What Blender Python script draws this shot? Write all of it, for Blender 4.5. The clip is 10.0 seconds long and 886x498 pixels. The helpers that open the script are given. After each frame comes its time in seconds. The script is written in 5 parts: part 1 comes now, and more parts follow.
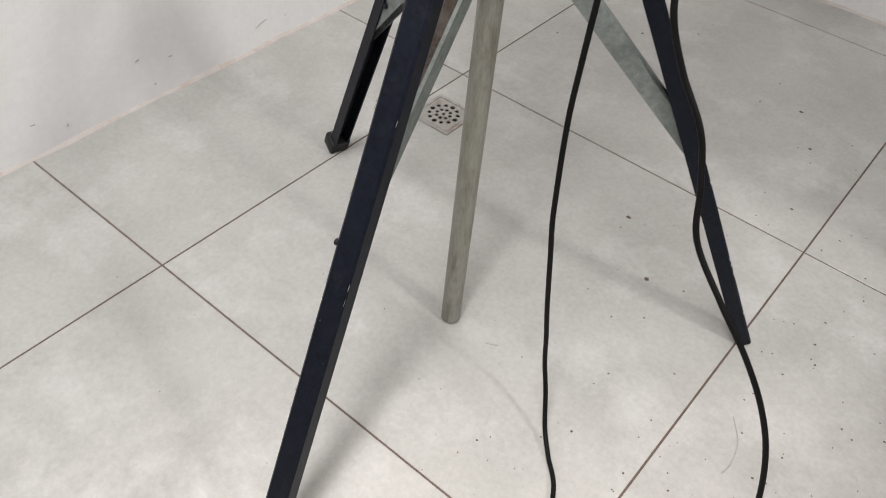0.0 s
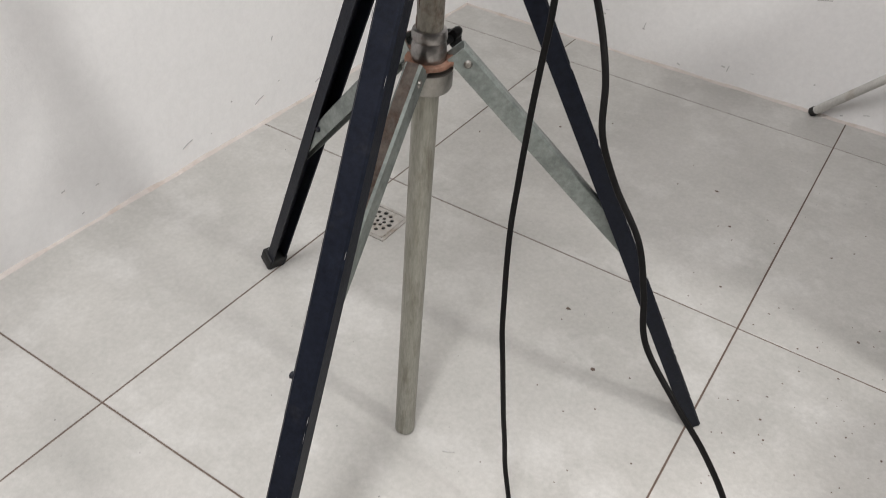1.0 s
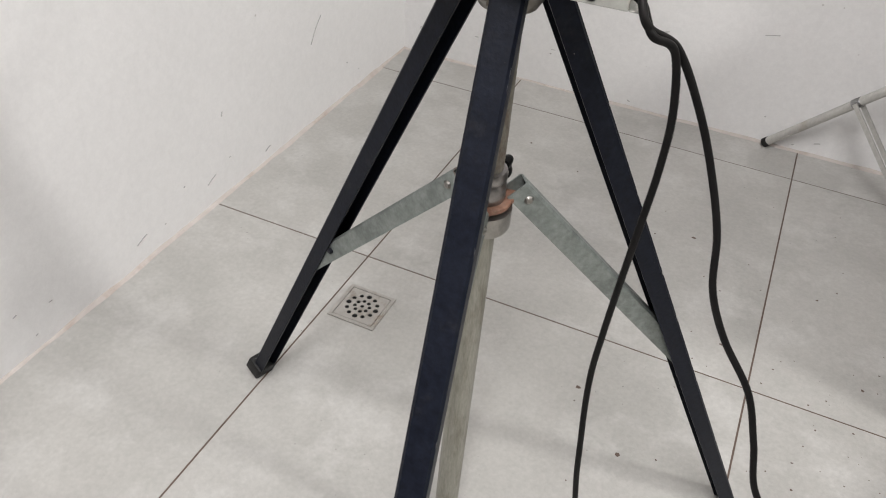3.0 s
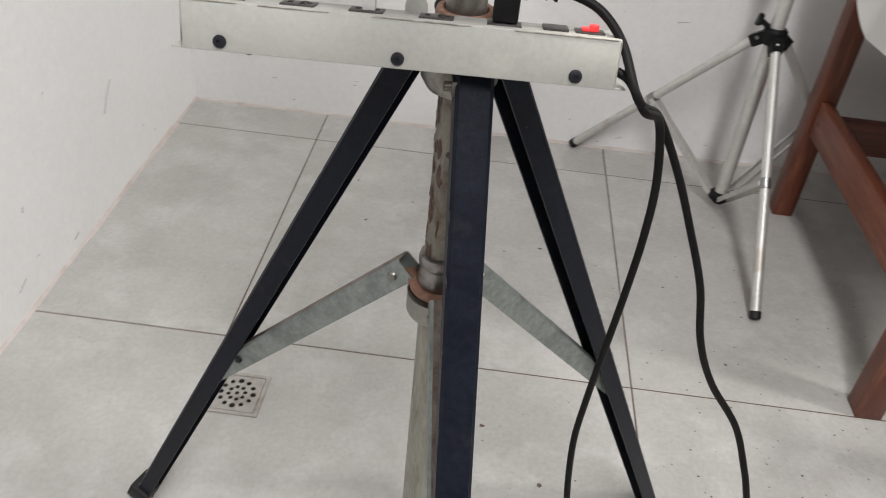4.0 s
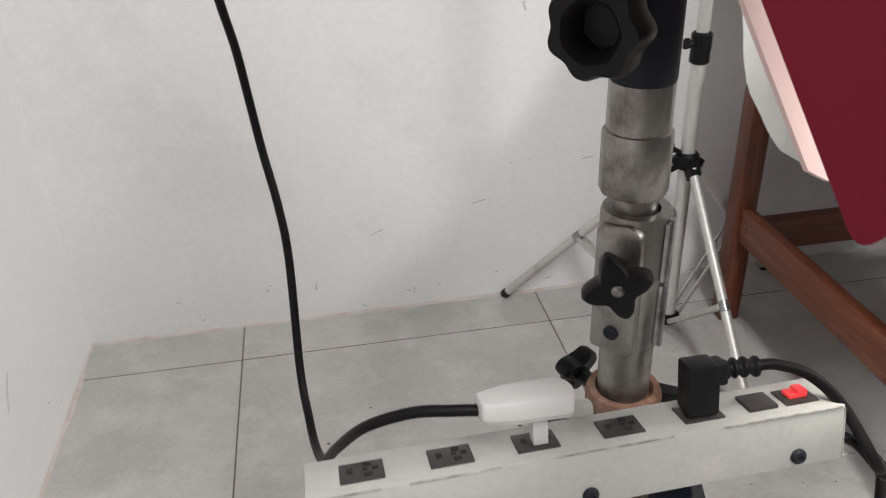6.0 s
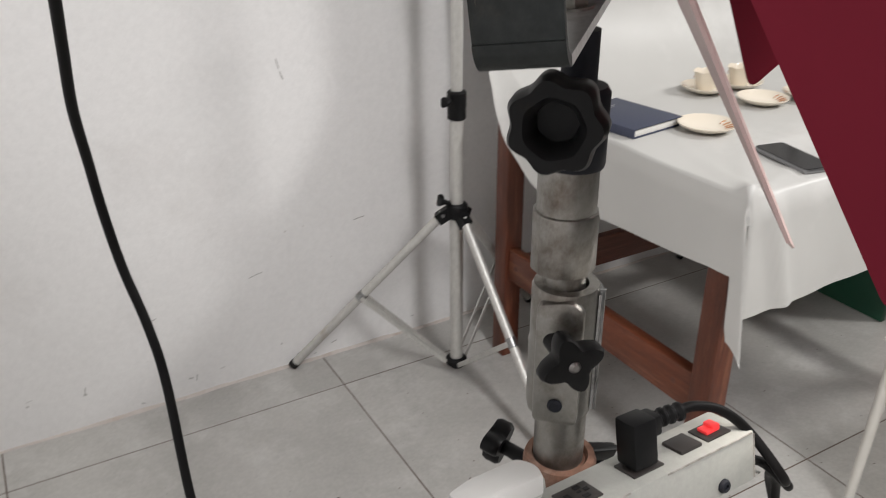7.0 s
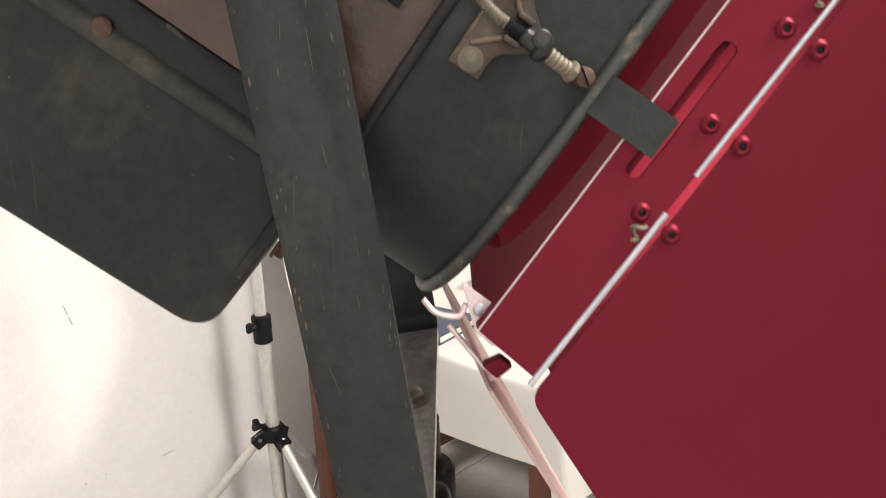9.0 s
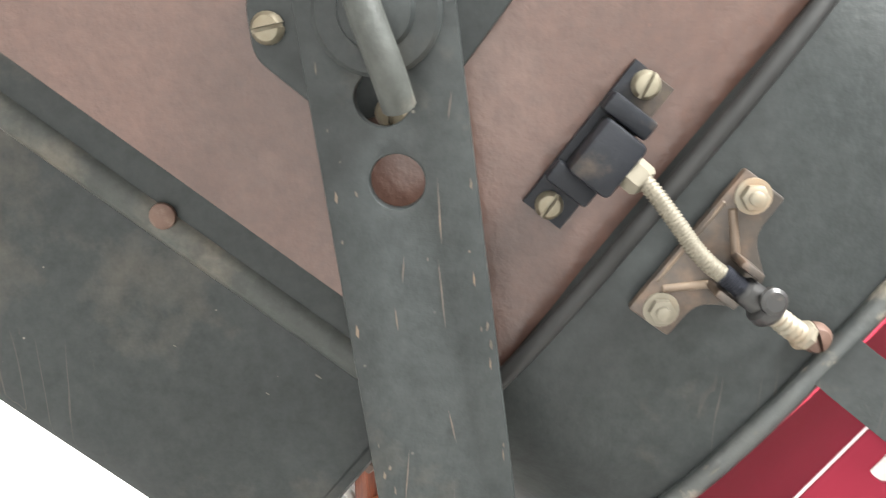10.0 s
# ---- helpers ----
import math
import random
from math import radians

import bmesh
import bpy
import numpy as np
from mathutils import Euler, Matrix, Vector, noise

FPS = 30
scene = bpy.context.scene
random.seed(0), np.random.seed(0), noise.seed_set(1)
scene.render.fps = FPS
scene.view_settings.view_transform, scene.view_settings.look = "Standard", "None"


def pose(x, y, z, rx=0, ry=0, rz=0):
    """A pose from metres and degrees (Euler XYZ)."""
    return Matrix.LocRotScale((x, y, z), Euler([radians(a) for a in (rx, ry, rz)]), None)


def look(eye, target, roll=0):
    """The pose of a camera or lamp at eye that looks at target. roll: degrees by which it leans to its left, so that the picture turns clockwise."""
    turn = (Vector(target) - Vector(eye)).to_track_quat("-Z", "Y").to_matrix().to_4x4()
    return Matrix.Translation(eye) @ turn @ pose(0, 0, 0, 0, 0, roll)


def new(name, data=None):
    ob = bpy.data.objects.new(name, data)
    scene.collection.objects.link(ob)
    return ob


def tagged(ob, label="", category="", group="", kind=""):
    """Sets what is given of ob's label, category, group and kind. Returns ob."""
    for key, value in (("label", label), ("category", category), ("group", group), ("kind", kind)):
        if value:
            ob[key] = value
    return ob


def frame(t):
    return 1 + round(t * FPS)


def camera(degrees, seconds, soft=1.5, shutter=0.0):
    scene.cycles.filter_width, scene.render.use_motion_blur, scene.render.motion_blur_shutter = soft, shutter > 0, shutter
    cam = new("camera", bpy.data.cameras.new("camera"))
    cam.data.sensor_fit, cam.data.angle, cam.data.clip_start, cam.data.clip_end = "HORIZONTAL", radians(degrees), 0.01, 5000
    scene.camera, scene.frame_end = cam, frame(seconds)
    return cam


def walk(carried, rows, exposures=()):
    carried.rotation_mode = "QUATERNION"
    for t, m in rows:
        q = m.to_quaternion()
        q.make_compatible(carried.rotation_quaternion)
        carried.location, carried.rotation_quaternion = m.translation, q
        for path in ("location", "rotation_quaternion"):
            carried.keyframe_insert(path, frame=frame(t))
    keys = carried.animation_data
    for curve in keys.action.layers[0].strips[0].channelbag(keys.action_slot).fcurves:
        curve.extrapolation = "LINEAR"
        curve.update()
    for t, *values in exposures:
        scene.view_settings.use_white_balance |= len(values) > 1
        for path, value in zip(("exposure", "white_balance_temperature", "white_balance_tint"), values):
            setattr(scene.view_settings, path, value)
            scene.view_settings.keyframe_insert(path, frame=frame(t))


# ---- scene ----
cam = camera(57.0, 10.0, soft=0.95, shutter=0.3)

PATH = [
    (0, (0.912, -1.254, 1.021), (0.081, -0.126, -0.406), 5.1),
    (0.5, (0.9, -1.25, 1.04), (0.097, -0.024, -0.321), 4.4),
    (1, (0.88, -1.253, 1.058), (0.098, 0.081, -0.21), 4.3),
    (1.5, (0.865, -1.256, 1.075), (0.095, 0.138, -0.134), 3.5),
    (2, (0.834, -1.249, 1.097), (0.127, 0.176, -0.116), 2.9),
    (2.5, (0.748, -1.218, 1.107), (0.092, 0.22, -0.118), 3.3),
    (2.7, (0.705, -1.208, 1.112), (0.072, 0.22, -0.137), 3.9),
    (3.8, (0.485, -1.152, 1.129), (0.291, 0.427, -0.084), 5.6),
    (4, (0.45, -1.147, 1.132), (0.391, 0.456, -0.063), 5.9),
    (4.5, (0.391, -1.149, 1.137), (0.517, 0.492, 0.001), 5.7),
    (5, (0.345, -1.115, 1.175), (0.485, 0.531, 0.048), 3.5),
    (5.5, (0.296, -1.003, 1.227), (0.453, 0.686, 0.167), 0.1),
    (5.7, (0.283, -0.962, 1.233), (0.45, 0.756, 0.223), -1.3),
    (6.8, (0.176, -0.871, 1.253), (0.94, 0.728, 0.327), -0.8),
    (7, (0.159, -0.864, 1.258), (1.043, 0.699, 0.377), -0.4),
    (7.2, (0.141, -0.858, 1.265), (1.13, 0.667, 0.431), -0.8),
    (7.5, (0.123, -0.854, 1.274), (1.22, 0.625, 0.493), -1.6),
    (7.7, (0.117, -0.85, 1.283), (1.263, 0.605, 0.528), -2.0),
    (8, (0.11, -0.846, 1.302), (1.322, 0.584, 0.605), -1.3),
    (8.2, (0.11, -0.848, 1.317), (1.359, 0.568, 0.657), -1.2),
    (8.5, (0.124, -0.85, 1.339), (1.451, 0.517, 0.732), -1.8),
    (8.6, (0.129, -0.855, 1.346), (1.469, 0.518, 0.777), -1.7),
    (8.8, (0.137, -0.849, 1.367), (1.505, 0.507, 0.826), -2.2),
    (9, (0.149, -0.839, 1.383), (1.506, 0.531, 0.852), -2.6),
    (9.3, (0.174, -0.81, 1.416), (1.467, 0.604, 0.836), -3.2),
    (9.5, (0.186, -0.784, 1.438), (1.47, 0.638, 0.866), -4.0),
    (9.7, (0.192, -0.764, 1.438), (1.501, 0.652, 0.917), -3.4),
    (10, (0.193, -0.748, 1.441), (1.482, 0.689, 0.917), -0.9),
]
walk(cam, [(t, look(eye, target, roll)) for t, eye, target, roll in PATH],
     exposures=[(0, -0.14, 6500, 10), (2.5, -0.03, 6500, 10), (4, -0.06, 6500, 10), (5.5, -0.1, 6450, 10), (7.0, -0.2, 6500, 10), (7.5, -0.15, 6500, 10), (8.0, -0.12, 6500, 10), (8.5, 0.12, 6650, 11), (9.0, 0.53, 7150, 12), (9.5, 1.6, 6650, 9), (10, 2.0, 6500, 5)])

# ---------------- light ----------------
world = bpy.data.worlds.new("world")
scene.world = world
world.use_nodes = True
world.node_tree.nodes["Background"].inputs["Color"].default_value = (0.8, 0.87, 1.0, 1)
world.node_tree.nodes["Background"].inputs["Strength"].default_value = 0.3


def area_lamp(name, eye, target, watts, sx, sy=None, colour=(1, 1, 1), spread=180):
    data = bpy.data.lights.new(name, "AREA")
    data.energy, data.color, data.size = watts, colour, sx
    data.shape = "RECTANGLE" if sy else "DISK"
    if sy:
        data.size_y = sy
    data.spread = radians(spread)
    ob = new(name, data)
    ob.matrix_basis = look(eye, target)
    return ob


# ceiling tubes and a second stage lamp at the far side of the room that lights the set
area_lamp("ceiling_tube_light", (0.80, -1.80, 2.68), (0.80, -1.65, 0), 78, 0.35, 1.5, (1.0, 0.985, 0.985))
area_lamp("second_stage_lamp", (3.6, -0.68, 2.55), (0.4, 0.5, 0.5), 20.5, 0.42, None, (1.0, 0.985, 0.96), 100)


# ---------------- materials ----------------
def material(name, c1, c2=None, rough=0.5, metal=0.0, scale=12.0, stain=None, stain_scale=3.0, stain_amount=0.5,
             bump=0.0, bump_scale=60.0, rough2=None, stretch=(1, 1, 1), random_shift=False, specks=None, speck_scale=90.0,
             speck_cut=0.26, spec=0.5, emit=None, emit_strength=0.0, fine=None, scratch=None):
    """Noise grain between two colours, larger stains over it, gloss variation and a fine relief."""
    m = bpy.data.materials.new(name)
    m.use_nodes = True
    nt = m.node_tree
    nodes, links = nt.nodes, nt.links
    b = nodes["Principled BSDF"]
    b.inputs["Metallic"].default_value = metal
    b.inputs["Specular IOR Level"].default_value = spec
    co = nodes.new("ShaderNodeTexCoord")
    mp = nodes.new("ShaderNodeMapping")
    mp.inputs["Scale"].default_value = stretch
    links.new(co.outputs["Object"], mp.inputs["Vector"])
    if random_shift:
        oi = nodes.new("ShaderNodeObjectInfo")
        mu = nodes.new("ShaderNodeVectorMath")
        mu.operation = "MULTIPLY_ADD"
        links.new(oi.outputs["Random"], mu.inputs[0])
        mu.inputs[1].default_value = (37.0, 23.0, 11.0)
        links.new(mp.outputs["Vector"], mu.inputs[2])
        vec = mu.outputs["Vector"]
    else:
        vec = mp.outputs["Vector"]

    def tex(sc, detail=6.0, roughness=0.6):
        n = nodes.new("ShaderNodeTexNoise")
        n.inputs["Scale"].default_value = sc
        n.inputs["Detail"].default_value = detail
        n.inputs["Roughness"].default_value = roughness
        links.new(vec, n.inputs["Vector"])
        return n.outputs["Fac"]

    def ramp(fac, lo, hi):
        r = nodes.new("ShaderNodeMapRange")
        r.inputs["From Min"].default_value, r.inputs["From Max"].default_value = lo, hi
        links.new(fac, r.inputs["Value"])
        return r.outputs["Result"]

    def mix(fac, a, c):
        x = nodes.new("ShaderNodeMix")
        x.data_type = "RGBA"
        links.new(fac, x.inputs["Factor"])
        for sock, v in ((x.inputs["A"], a), (x.inputs["B"], c)):
            if isinstance(v, tuple):
                sock.default_value = (*v, 1)
            else:
                links.new(v, sock)
        return x.outputs["Result"]

    grain = tex(scale)
    colour = mix(ramp(grain, 0.3, 0.7), c1, c2 or c1)
    if stain:
        s = ramp(tex(stain_scale, 8.0, 0.65), 0.62 - stain_amount * 0.3, 0.78 - stain_amount * 0.2)
        colour = mix(s, colour, stain)
        if rough2 is not None:
            rr = nodes.new("ShaderNodeMapRange")
            rr.inputs["To Min"].default_value, rr.inputs["To Max"].default_value = rough, rough2
            links.new(s, rr.inputs["Value"])
            links.new(rr.outputs["Result"], b.inputs["Roughness"])
    if specks:
        v = nodes.new("ShaderNodeTexVoronoi")
        v.inputs["Scale"].default_value = speck_scale
        links.new(vec, v.inputs["Vector"])
        near = ramp(v.outputs["Distance"], speck_cut * 0.6, speck_cut * 0.35)
        sp = nodes.new("ShaderNodeMath")
        sp.operation = "MULTIPLY"
        links.new(near, sp.inputs[0])
        links.new(ramp(tex(4.0), 0.52, 0.62), sp.inputs[1])
        colour = mix(sp.outputs["Value"], colour, specks)
    if fine:
        g = nodes.new("ShaderNodeMapRange")
        g.inputs["From Min"].default_value, g.inputs["From Max"].default_value = 0.3, 0.7
        g.inputs["To Min"].default_value, g.inputs["To Max"].default_value = 1 - fine[1], 1 + fine[1] * 0.5
        links.new(tex(fine[0], 3.0, 0.75), g.inputs["Value"])
        sc = nodes.new("ShaderNodeVectorMath")
        sc.operation = "SCALE"
        links.new(colour, sc.inputs[0])
        links.new(g.outputs["Result"], sc.inputs["Scale"])
        colour = sc.outputs["Vector"]
    if scratch:
        sm = nodes.new("ShaderNodeMapping")
        sm.inputs["Scale"].default_value = (1.0, 1.0, 0.07)
        links.new(vec, sm.inputs["Vector"])
        n = nodes.new("ShaderNodeTexNoise")
        n.inputs["Scale"].default_value, n.inputs["Detail"].default_value = 90.0, 2.0
        links.new(sm.outputs["Vector"], n.inputs["Vector"])
        near = nodes.new("ShaderNodeMath")
        near.operation = "COMPARE"
        near.inputs[1].default_value, near.inputs[2].default_value = 0.5, 0.006
        links.new(n.outputs["Fac"], near.inputs[0])
        keep = nodes.new("ShaderNodeMath")
        keep.operation = "MULTIPLY"
        links.new(near.outputs["Value"], keep.inputs[0])
        links.new(ramp(tex(14.0), 0.57, 0.64), keep.inputs[1])
        colour = mix(keep.outputs["Value"], colour, scratch)
    links.new(colour, b.inputs["Base Color"])
    if rough2 is None or not stain:
        rr = nodes.new("ShaderNodeMapRange")
        rr.inputs["To Min"].default_value, rr.inputs["To Max"].default_value = max(0.02, rough - 0.08), min(1, rough + 0.08)
        links.new(grain, rr.inputs["Value"])
        links.new(rr.outputs["Result"], b.inputs["Roughness"])
    if bump:
        bp = nodes.new("ShaderNodeBump")
        bp.inputs["Strength"].default_value = bump
        bp.inputs["Distance"].default_value = 0.002
        links.new(tex(bump_scale, 4.0), bp.inputs["Height"])
        links.new(bp.outputs["Normal"], b.inputs["Normal"])
    if emit:
        b.inputs["Emission Color"].default_value = (*emit, 1)
        b.inputs["Emission Strength"].default_value = emit_strength
    return m


TILE = material("grey_porcelain_tile", (0.490, 0.478, 0.455), (0.400, 0.391, 0.370), 0.31, scale=5, stain=(0.545, 0.535, 0.515), stain_scale=7,
                stain_amount=0.42, bump=0.08, bump_scale=160, random_shift=True, specks=(0.13, 0.125, 0.12), speck_scale=46, speck_cut=0.12, rough2=0.40, fine=(110, 0.10))
GROUT = material("brown_grout", (0.105, 0.075, 0.060), (0.15, 0.11, 0.09), 0.9, scale=40, bump=0.3)
WALL = material("white_wall_paint", (0.80, 0.79, 0.785), (0.77, 0.76, 0.755), 0.7, scale=3, stain=(0.70, 0.685, 0.675), stain_scale=1.6,
                stain_amount=0.12, bump=0.25, bump_scale=160, specks=(0.45, 0.42, 0.40), speck_scale=9, speck_cut=0.05, fine=(70, 0.045))
# Unseen ceiling and far walls, toned down so that less light bounces back.
CEIL = material("white_ceiling_paint", (0.66, 0.655, 0.645), (0.62, 0.615, 0.605), 0.8, scale=4, bump=0.1)
FAR_WALL = material("dark_unseen_wall_paint", (0.25, 0.24, 0.225), (0.23, 0.22, 0.205), 0.8, scale=3, stain=(0.21, 0.20, 0.18), stain_scale=1.6, stain_amount=0.12, bump=0.2, bump_scale=160)
JOINT = material("dirty_pink_mortar", (0.53, 0.475, 0.44), (0.60, 0.55, 0.52), 0.9, scale=30, stain=(0.44, 0.36, 0.31), stain_scale=14, stain_amount=0.3, bump=0.8, bump_scale=150)
SCUFF = material("grey_scuff", (0.34, 0.33, 0.32), (0.5, 0.49, 0.48), 0.9, scale=200)
BLACK_PAINT = material("navy_black_paint", (0.005, 0.0065, 0.012), (0.008, 0.010, 0.017), 0.45, spec=0.13, scale=30, stain=(0.02, 0.02, 0.023), stain_scale=18,
                       stain_amount=0.12, bump=0.15, bump_scale=220, specks=(0.25, 0.24, 0.23), speck_scale=60, speck_cut=0.07, fine=(150, 0.4))
RUBBER = material("black_rubber", (0.010, 0.010, 0.010), (0.015, 0.015, 0.015), 0.6, spec=0.3, scale=60)
CABLE = material("black_cable_sheath", (0.004, 0.0038, 0.0040), (0.007, 0.0065, 0.0065), 0.5, spec=0.12, scale=40)
KNOB = material("black_plastic", (0.007, 0.007, 0.0075), (0.011, 0.011, 0.0115), 0.42, spec=0.13, scale=80, stain=(0.02, 0.016, 0.013), stain_scale=30, stain_amount=0.1)
GALV = material("galvanised_sheet", (0.185, 0.208, 0.196), (0.255, 0.278, 0.262), 0.5, 0.45, scale=45, stain=(0.14, 0.155, 0.148), stain_scale=20, stain_amount=0.45, bump=0.1, bump_scale=90,
                specks=(0.12, 0.13, 0.13), speck_scale=40, speck_cut=0.1, fine=(120, 0.25))
STEEL = material("worn_grey_steel", (0.25, 0.24, 0.222), (0.33, 0.32, 0.30), 0.36, 0.9, scale=16, stain=(0.115, 0.09, 0.07), stain_scale=26, stain_amount=0.42, rough2=0.5, stretch=(1, 1, 0.8), bump=0.1, bump_scale=120, fine=(150, 0.15))
TUBE = material("grey_green_galvanised_tube", (0.27, 0.265, 0.225), (0.36, 0.35, 0.31), 0.5, 0.45, scale=14, stain=(0.19, 0.175, 0.14), stain_scale=22, stain_amount=0.4, stretch=(3, 3, 0.5), bump=0.1, fine=(120, 0.2))
RUSTY_TUBE = material("rusty_steel_tube", (0.25, 0.236, 0.20), (0.18, 0.163, 0.135), 0.5, 0.5, scale=30, stain=(0.10, 0.055, 0.036), stain_scale=34, stain_amount=0.40, stretch=(1.2, 1.2, 0.7), bump=0.4, bump_scale=120, rough2=0.8, fine=(120, 0.35))
RUST = material("orange_rust", (0.25, 0.135, 0.09), (0.18, 0.085, 0.055), 0.8, 0.1, scale=45, stain=(0.31, 0.22, 0.175), stain_scale=30, stain_amount=0.4, bump=0.4, fine=(150, 0.3))
BARE = material("bright_scraped_steel", (0.40, 0.40, 0.40), (0.28, 0.28, 0.28), 0.3, 0.9, scale=20, stain=(0.11, 0.105, 0.10), stain_scale=24, stain_amount=0.35, bump=0.15, rough2=0.5, fine=(150, 0.3))
ALU = material("satin_aluminium", (0.62, 0.61, 0.58), (0.54, 0.53, 0.51), 0.45, 0.55, scale=25, stain=(0.40, 0.34, 0.28), stain_scale=9, stain_amount=0.06, stretch=(1, 1, 0.4), fine=(150, 0.12))
STRIP = material("cream_grey_enamel", (0.37, 0.372, 0.345), (0.335, 0.338, 0.312), 0.45, scale=10, stain=(0.42, 0.41, 0.375), stain_scale=20, stain_amount=0.15, bump=0.06,
                 specks=(0.12, 0.10, 0.08), speck_scale=50, speck_cut=0.06, fine=(200, 0.08))
STRIP_EDGE = material("chipped_dark_edge", (0.10, 0.085, 0.07), (0.42, 0.41, 0.38), 0.6, scale=70)
SOCKET = material("dark_brown_socket", (0.022, 0.019, 0.018), (0.035, 0.03, 0.028), 0.45, scale=50)
# Near-black pieces painted as the shade inside socket holes, eyelets and drain.
HOLE = material("hole_shade_black", (0.004, 0.004, 0.004), (0.008, 0.008, 0.008), 0.8)
SCREW_BLACK = material("blackened_screw", (0.011, 0.012, 0.016), (0.019, 0.020, 0.025), 0.5, 0.0, spec=0.12, scale=60)
WHITE_PLASTIC = material("white_plug_plastic", (0.52, 0.513, 0.498), (0.49, 0.483, 0.468), 0.4, scale=30)
RED = material("red_rocker", (0.75, 0.05, 0.05), (0.65, 0.03, 0.04), 0.3, scale=20, emit=(1.0, 0.05, 0.05), emit_strength=0.35)
LAMP_DARK = material("slate_hammer_paint", (0.0188, 0.0215, 0.0217), (0.0248, 0.0275, 0.0273), 0.5, spec=0.19, scale=18, stain=(0.066, 0.059, 0.048), stain_scale=9, stain_amount=0.2, bump=0.1, bump_scale=300,
                     specks=(0.12, 0.11, 0.095), speck_scale=70, speck_cut=0.06, fine=(140, 0.28), scratch=(0.042, 0.039, 0.035))
LAMP_BROWN = material("brown_enamel", (0.045, 0.0225, 0.0165), (0.058, 0.031, 0.024), 0.33, spec=0.44, scale=10, stain=(0.078, 0.050, 0.041), stain_scale=6, stain_amount=0.3, bump=0.22, bump_scale=170,
                      specks=(0.09, 0.04, 0.03), speck_scale=60, speck_cut=0.07, fine=(160, 0.18))
MAROON = material("maroon_enamel", (0.135, 0.0125, 0.0235), (0.120, 0.0112, 0.021), 0.42, 0.5, spec=0.08, scale=8, stain=(0.12, 0.012, 0.022), stain_scale=5, stain_amount=0.15, bump=0.04, bump_scale=250)
# Matt second maroon for the frame face; its tone carries that face's light.
FACE_LIT_MAROON = material("matt_maroon_face_light", (0.118, 0.0100, 0.0205), (0.104, 0.0088, 0.0180), 0.6, spec=0.06, scale=8, stain=(0.11, 0.011, 0.020), stain_scale=5, stain_amount=0.15, bump=0.04, bump_scale=250)
# Lamp light on the lower leaf, painted in as a pale pink colour.
LIT_PINK = material("lamp_lit_pink_enamel", (0.60, 0.49, 0.47), (0.48, 0.335, 0.32), 0.45, spec=0.3, scale=9, stain=(0.52, 0.41, 0.39), stain_scale=7, stain_amount=0.4, bump=0.1, bump_scale=120)
# Pale zinc; on the hinge rods it also stands for light through the gap.
ROD = material("zinc_with_gap_light", (0.50, 0.50, 0.56), (0.40, 0.40, 0.46), 0.35, 0.5, scale=60)
BRIDGE = material("worn_grey_strap", (0.42, 0.425, 0.43), (0.55, 0.55, 0.55), 0.30, 0.7, scale=20, stain=(0.16, 0.155, 0.15), stain_scale=22, stain_amount=0.45, bump=0.15, bump_scale=90, fine=(150, 0.25))
DARK_RUST = material("dark_brown_rust", (0.088, 0.050, 0.036), (0.060, 0.032, 0.023), 0.6, 0.3, scale=90, stain=(0.15, 0.115, 0.09), stain_scale=80, stain_amount=0.3, bump=0.3)
FLAKED = material("flaked_rusty_sheet", (0.25, 0.215, 0.19), (0.17, 0.135, 0.115), 0.6, 0.3, scale=40, stain=(0.10, 0.062, 0.045), stain_scale=50, stain_amount=0.55, bump=0.3, fine=(160, 0.35))
DARK_STEEL = material("dark_polished_steel", (0.20, 0.19, 0.185), (0.30, 0.285, 0.275), 0.28, 0.9, scale=30, stain=(0.16, 0.10, 0.075), stain_scale=40, stain_amount=0.35, rough2=0.5, fine=(150, 0.25))
BRASS = material("tarnished_brass", (0.18, 0.162, 0.120), (0.125, 0.110, 0.078), 0.48, 0.5, scale=60, stain=(0.11, 0.085, 0.055), stain_scale=60, stain_amount=0.4)
ZINC = material("dull_zinc", (0.150, 0.134, 0.102), (0.108, 0.096, 0.073), 0.55, 0.2, scale=60, stain=(0.20, 0.135, 0.082), stain_scale=35, stain_amount=0.3)
WOOD = material("red_brown_wood", (0.155, 0.042, 0.019), (0.09, 0.024, 0.012), 0.45, scale=9, stretch=(9, 9, 0.9), stain=(0.26, 0.10, 0.055), stain_scale=5, stain_amount=0.3, bump=0.25, bump_scale=40, fine=(60, 0.3))
WOOD_Y = material("red_brown_rail_wood", (0.185, 0.052, 0.022), (0.11, 0.029, 0.014), 0.45, scale=9, stretch=(9, 0.9, 9), stain=(0.27, 0.11, 0.06), stain_scale=5, stain_amount=0.3, bump=0.25, bump_scale=40, fine=(60, 0.3))
WOOD_X = material("dark_red_rail_wood", (0.16, 0.05, 0.03), (0.10, 0.03, 0.018), 0.45, scale=9, stretch=(0.9, 9, 9), stain=(0.2, 0.08, 0.045), stain_scale=5, stain_amount=0.3, bump=0.25, bump_scale=40, fine=(60, 0.3))
SHEET = material("off_white_vinyl", (0.545, 0.538, 0.518), (0.515, 0.508, 0.488), 0.5, scale=4, stain=(0.62, 0.61, 0.59), stain_scale=3, stain_amount=0.2, bump=0.12, bump_scale=14)
CREAM = material("cream_porcelain", (0.78, 0.70, 0.58), (0.80, 0.73, 0.62), 0.2, scale=20)
GILT = material("brown_gilt_pattern", (0.42, 0.18, 0.10), (0.5, 0.28, 0.14), 0.3, scale=30)
